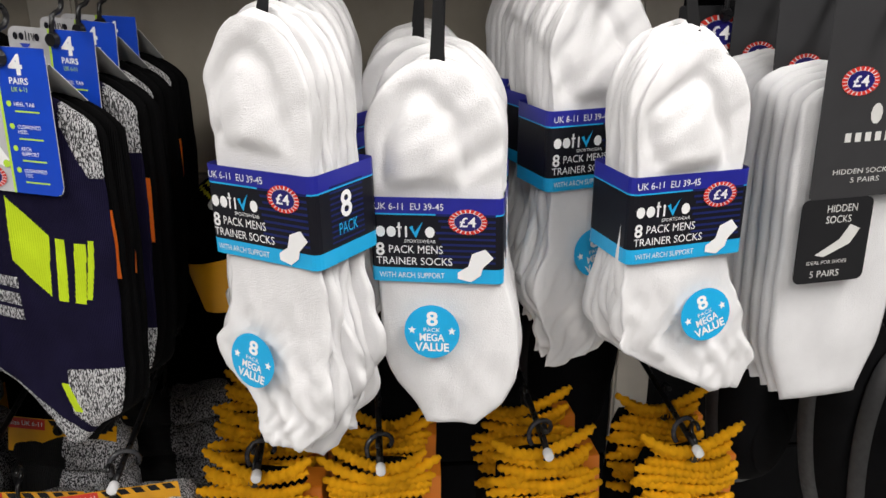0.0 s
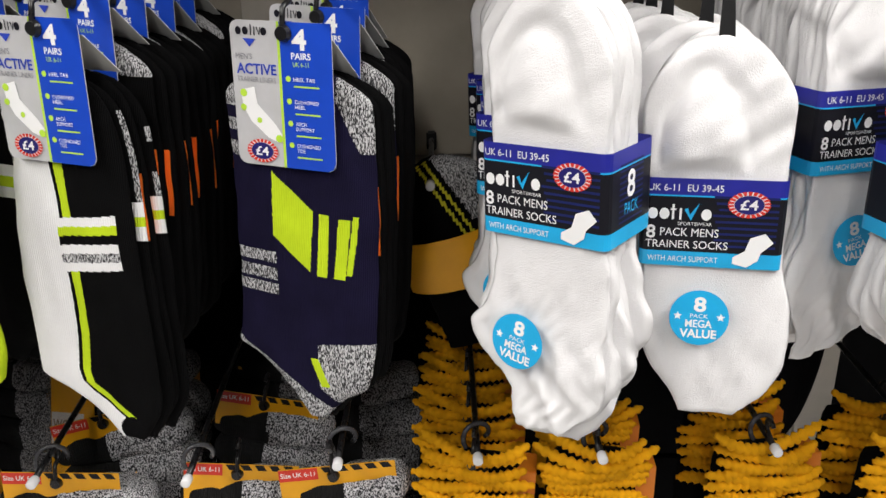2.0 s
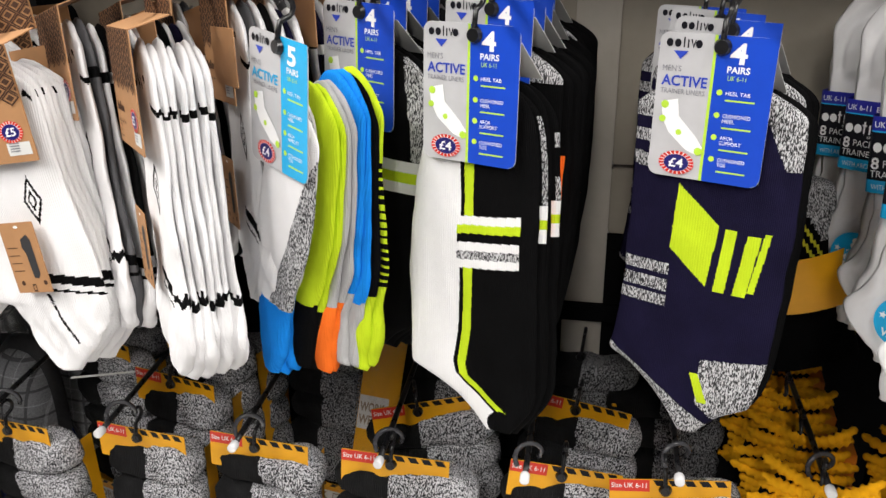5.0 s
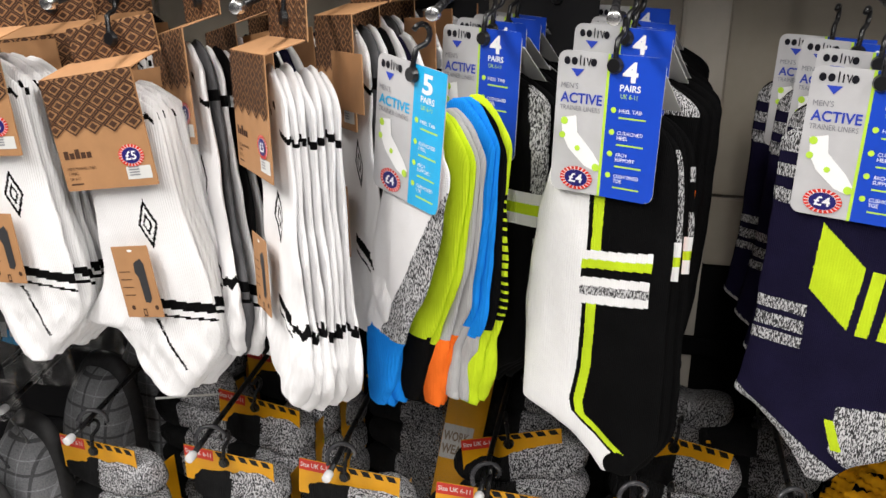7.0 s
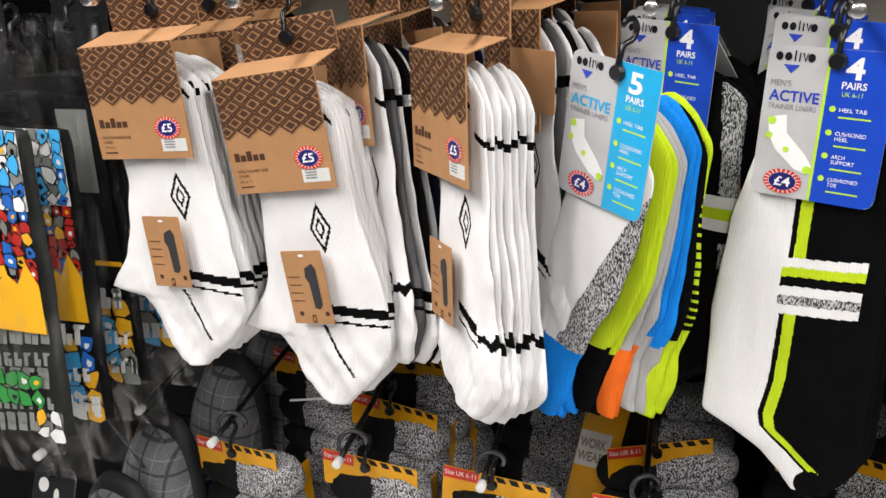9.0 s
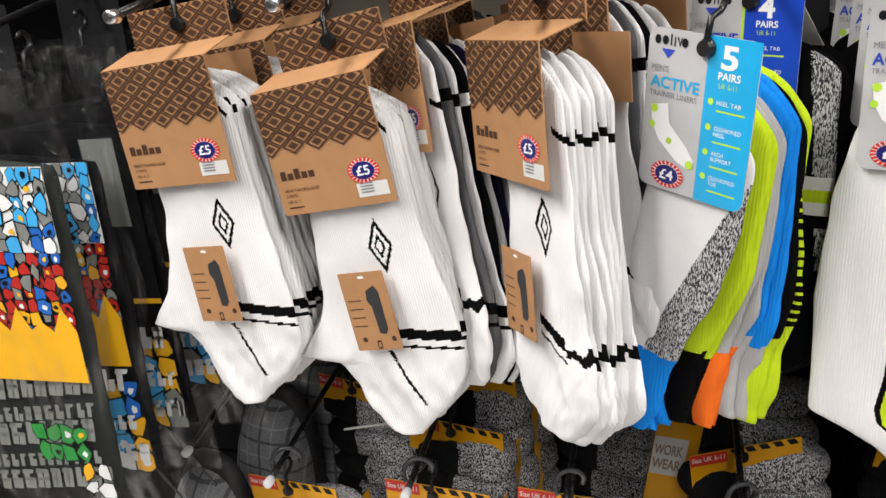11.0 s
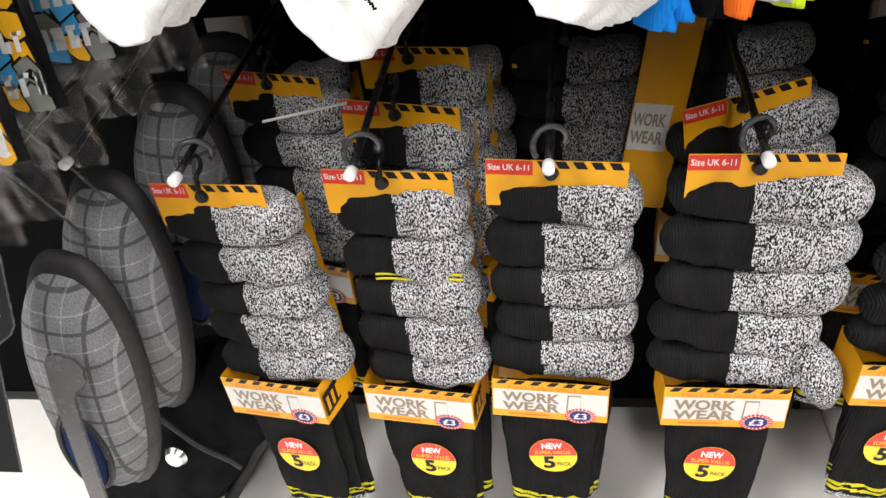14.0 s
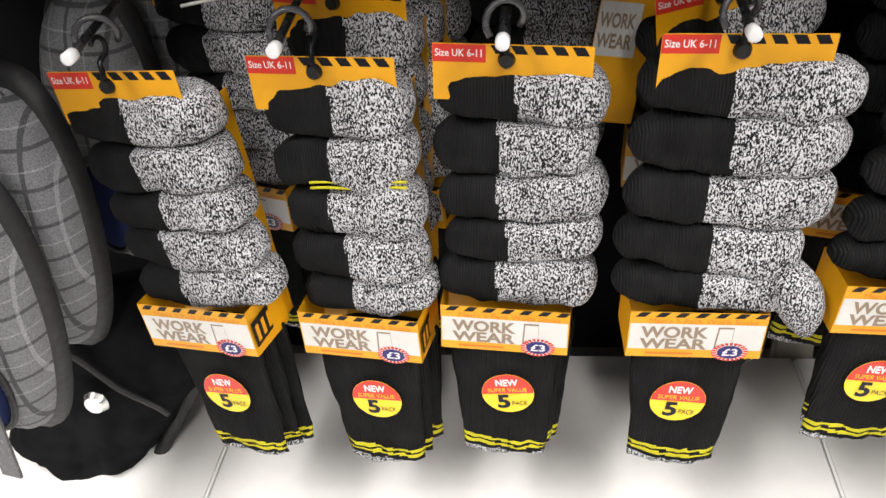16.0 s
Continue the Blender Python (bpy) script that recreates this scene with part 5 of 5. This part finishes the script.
def bagged(kind, seed, label, wd=0.182, h=0.365):
    """A folded printed garment in a clear hanging bag."""
    w = thing("bagged_clothes", Matrix.Identity(4), label, "bagged clothes", "bagged clothes")
    rnd = random.Random(seed)
    rows = [(-0.03, -wd / 2 + 0.006, wd / 2 - 0.006), (-h / 2, -wd / 2 + 0.004, wd / 2 - 0.004), (-h + 0.03, -wd / 2 + 0.008, wd / 2 - 0.008)]
    sock("garment", rows, 0.020, w, BAG_GREY if kind == "grey" else BAG_BLACK, None, 0.0, 40, 24, 8, 0.002, seed, None, 0.01)
    l, r = -wd / 2 + 0.006, wd / 2 - 0.007
    p = Print()
    p.use("picture_card")
    if kind == "black":
        p.rect(l, -0.215, r, -0.035, PRINTS["black"], 1)
        p.rect(r - 0.045, -0.125, r - 0.012, -0.045, PRINTS["grey"], 2)
        p.rect(l, -0.200, r, -0.195, PRINTS["yellow"], 2)
    else:
        bag_art(p, rnd, l, r, -0.105, -0.035, 0.011, ("sky", "blue", "white", "white", "grey", "sky"), 1, "white")
        bag_art(p, rnd, l, r, -0.178, -0.105, 0.010, ("red", "red", "blue", "yellow", "grey", "red"), 1, "black")
        p.rect(l, -0.220, r, -0.176, PRINTS["yellow"], 10)
        p.poly([(l, -0.178), (r, -0.178)] + [(r - (r - l) * i / 16, -0.176 + (0.018 if i % 2 else 0.003) * (1 + 0.4 * math.sin(1.7 * i))) for i in range(17)], PRINTS["yellow"], 11)
    p.use("garment_print")
    if kind == "grey":
        for q in range(5):
            block_row(p, rnd, l, r, -0.250 - 0.023 * q, (0.024, 0.014, 0.022, 0.013, 0.020)[q], "grey", 2)
        bag_art(p, rnd, l + 0.10, r - 0.015, -0.300, -0.262, 0.013, ("green", "green"), 3)
        bag_art(p, rnd, r - 0.03, r, -0.335, -0.300, 0.013, ("red", "yellow", "white"), 3)
    else:
        cols = ("blue", "yellow", "white", "sky", "green", "yellow") if kind == "bright" else ("sky", "yellow", "sky", "yellow", "grey")
        bag_art(p, rnd, l, r, -h + 0.035, -0.236, 0.018, cols, 2, "black")
        for q in range(3):
            block_row(p, rnd, l, r, (-0.252, -0.292, -0.325)[q], (0.022, 0.015, 0.018)[q], "white", 13, 0.05)
    p.done("printing", w, pose(0, -0.0045, 0))
    # wrinkled clear bag with flat seams at top and bottom
    verts, faces = [], []
    n, seg = 60, 44
    for i in range(n):
        t = i / (n - 1)
        z = 0.025 - t * (h + 0.045)
        d = 0.0165 * min(1, 0.06 + 5 * t, 0.06 + 7 * (1 - t))
        loose = 1 + 2.2 * max(0, 1 - 7 * t) + 2.5 * max(0, 1 - 9 * (1 - t))
        for k in range(seg):
            a = 2 * math.pi * k / seg
            x = (wd / 2 + 0.008) * math.copysign(abs(math.cos(a)) ** 0.5, math.cos(a))
            y = d * math.copysign(abs(math.sin(a)) ** 0.6, math.sin(a))
            wv = 0.0022 * noise.noise(Vector((x * 30 + seed, y * 20, z * 14))) + loose * 0.0016 * (0.5 - abs(noise.noise(Vector((x * 75 + z * 40 + seed, y * 30, z * 30 - x * 25)))))
            verts.append((x + wv, 0.008 + y + wv * (1 if y > 0 else -1), z + 0.6 * wv))
    for i in range(n - 1):
        for k in range(seg):
            a, b = i * seg + k, i * seg + (k + 1) % seg
            faces.append((a, b, b + seg, a + seg))
    mesh_part("clear_bag", verts, faces, FILM, w, label="wrinkled clear plastic bag")
    hanger(w, 0.0, 0.012, 0.004)
    return w


at(bagged("grey", 101, "grey printed clothes with a comic card in a clear plastic bag"), -1.146, 0.572, 1.250, 2, 1)
at(bagged("bright", 102, "brightly printed clothes with a comic card in a clear bag"), -1.143, 0.617, 1.240, 3, 0)
dark_bag = at(bagged("black", 103, "black clothes with blue and yellow print in a clear bag"), -1.138, 0.665, 1.258, 2, -1)
copy_thing(dark_bag, pose(-1.122, 0.725, 1.270, 0, -2, 4))
copy_thing(dark_bag, pose(-1.100, 0.800, 1.280, 0, -1, 2))
bar_hook(-1.152, 0.54, 1.290, 1.385)


# ---- black socks further back ----
def black_pack(seed, label="black socks on a plain black header card", badge="", sticker=False):
    w = thing("sock_pack", Matrix.Identity(4), label, "socks", "black sock packs")
    for k in range(3):
        sock("sock", LINER, 0.013, w, BLACK, None, 0.012 * k, 44, 18, 8, 0.002, seed + k, None, 0.03, (0.002 * k, 0.003 * k))
    c = card_slab("header_card", -0.045, 0.045, -0.08, 0.03, CARD_BLACK, w, -0.005, 0.0008, 0.003)
    p = Print()
    if badge:
        p.badge(-0.004, 0.006, 0.024, badge, 1)
        p.oval(0.002, -0.022, 0.007, 0.009, CARD_BACK, 1, 10)
    if sticker:
        p.rect(-0.010, -0.060, 0.040, -0.034, CARD_WHITE, 1)
        p.text("REDUCED", -0.007, -0.050, 0.008, RED, 2, 0.044, 0.02)
    if badge or sticker:
        p.done("printing", c, pose(0, -0.005, 0))
    hanger(w, 0.0, 0.022, -0.005)
    return w


rd = at(black_pack(111, "black socks on a card with a price flash and reduced sticker", "£4", True), 0.328, 0.76, 1.268, 6, 0)
bar_hook(0.33, 0.72, 1.315, 1.385)
bp = at(black_pack(112), -1.05, 0.87, 1.30, -14, 2)
for m in (pose(-1.16, 0.80, 1.31, 0, 3, -14), pose(-1.27, 0.78, 1.30, 0, 3, -18), pose(-1.06, 0.95, 1.31, 0, 0, -8), pose(0.50, 0.95, 1.30, 0, 0, 10), pose(0.44, 0.92, 1.29, 0, 0, 6),
          pose(-0.505, 0.93, 1.29, 0, 0, -12), pose(-0.62, 0.93, 1.29, 0, 0, -14)):
    copy_thing(bp, m)


# ---- black socks in a curled yellow wrap ----
def curled_pack():
    w = thing("sock_pack", Matrix.Identity(4), "black and marl work sock in a curled yellow wrap", "socks")
    rows = [(0.0, -0.045, 0.045), (-0.03, -0.056, 0.056), (-0.08, -0.056, 0.052), (-0.13, -0.050, 0.048), (-0.22, -0.045, 0.045)]

    def z1(x, z, u, v):
        q = x + 0.35 * z
        if abs(q + 0.012) < 0.0018 or abs(q + 0.021) < 0.0018:
            return 2
        return 1 if q > -0.004 and z > -0.075 else 0
    sock("sock", rows, 0.03, w, [BLACK, MARL_FINE, LIME_TRIM], z1, 0.0, 90, 44, 8, 0.003, 7.0, None, 0.05)
    verts, faces = [], []
    for i in range(2):
        for k in range(17):
            a = radians(200 + 140 * k / 16)
            verts.append((0.068 * math.cos(a), 0.02 + 0.05 * math.sin(a), -0.078 - 0.058 * i))
    for k in range(16):
        faces.append((k, k + 1, k + 18, k + 17))
    verts += [(x * 0.985, y + 0.001, z) for x, y, z in verts]
    faces += [(b + 34, a + 34, d + 34, c + 34) for a, b, c, d in faces]
    mesh_part("card_wrap", verts, faces, AMBER, w, None, True, "curled yellow card wrap")
    return w


at(curled_pack(), -0.152, 0.850, 1.125, 4, -16)
bar_hook(-0.155, 0.84, 1.10, 1.11)


# ---- amber sleeve, ties and cords ----
def amber_sleeve():
    w = thing("sock_sleeve", Matrix.Identity(4), "amber card sleeve in shiny clear film", "sock packaging")
    c = card_slab("sleeve_card", -0.026, 0.024, -0.24, 0.0, AMBER, w, 0.0, 0.001, 0.002)
    p = Print()
    p.rect(-0.0255, -0.175, 0.012, -0.125, WINDOW_GREY, 1)
    p.text("WORK", -0.024, -0.148, 0.013, TAN_INK, 2, 0.032, 0.03)
    p.text("WEAR", -0.024, -0.167, 0.013, TAN_INK, 2, 0.032, 0.03)
    p.done("printing", c)
    verts, faces = [], []
    for i in range(30):
        for k in range(20):
            a = 2 * math.pi * k / 20
            z = 0.01 - 0.26 * i / 29
            wv = 0.003 * noise.noise(Vector((math.cos(a) * 2, z * 40, math.sin(a) * 2)))
            verts.append(((0.034 + wv) * math.cos(a), 0.006 + (0.016 + wv) * math.sin(a), z))
    for i in range(29):
        for k in range(20):
            a, b = i * 20 + k, i * 20 + (k + 1) % 20
            faces.append((a, b, b + 20, a + 20))
    mesh_part("film_sleeve", verts, faces, FILM, w)
    return w


at(amber_sleeve(), -0.572, 0.900, 0.925, 4, 9)


def cord(points, radius, mat, name, label, category):
    v, f = tube(points, radius, 8)
    return tagged(mesh_part(name, v, f, mat), label, category)


cord([(-0.952 + 0.011 * k, 0.80 + 0.002 * k, 0.848 + 0.0012 * k) for k in range(8)], 0.0014, CARD_BACK, "plastic_tie", "thin white plastic tag tie", "tag tie")
for x0, z0 in ((-1.150, 0.905), (-1.185, 0.865)):
    cord([(x0 - 0.05 + 0.008 * k + 0.0005 * k * k, 0.74, z0 + 0.03 - 0.003 * k - 0.0013 * k * k) for k in range(10)], 0.0014, SMOKE_PLASTIC, "hanging_cord", "thin grey hanging cord by the slippers", "cord")


def tag_card():
    w = thing("tag_card", Matrix.Identity(4), "black card tag with a white dot hung by the slippers", "tag")
    o = [(-0.026, -0.006), (-0.022, 0.0), (0.020, 0.0), (0.026, -0.006), (0.027, -0.066), (0.022, -0.074), (0.010, -0.082), (0.006, -0.092), (0.007, -0.20), (-0.022, -0.20), (-0.024, -0.092), (-0.030, -0.080)]
    n = len(o)
    c = mesh_part("card", [(a, 0, b) for a, b in o] + [(a, 0.0016, b) for a, b in o], [tuple(range(n))[::-1], tuple(range(n, 2 * n))] + [(k, (k + 1) % n, (k + 1) % n + n, k + n) for k in range(n)], CARD_BLACK, w, None, False)
    v, f = tube([(a, 0.0008, b) for a, b in o[2:9]], 0.0011, 6)
    mesh_part("card_edge", v, f, SMOKE_PLASTIC, c, label="pale grey cut edge")
    p = Print()
    p.oval(-0.013, -0.020, 0.0065, 0.0080, CARD_BACK, 1, 18)
    p.oval(0.004, -0.030, 0.0035, 0.008, CARD_BACK, 1, 10)
    for q in range(6):
        p.rect(-0.009 + 0.0046 * q, -0.048, -0.0058 + 0.0046 * q, -0.042, CARD_BACK, 1)
    for q in range(3):
        p.rect(-0.006 + 0.002 * q, -0.058 - 0.004 * q, 0.017 - 0.002 * q, -0.056 - 0.004 * q, INK_GREY, 1)
    p.done("printing", c)
    hanger(w, 0.0, -0.006, 0.0)
    return w


at(tag_card(), -1.158, 0.642, 0.822, 0, 0, -20)
bar_hook(-1.158, 0.625, 0.850, 0.89)
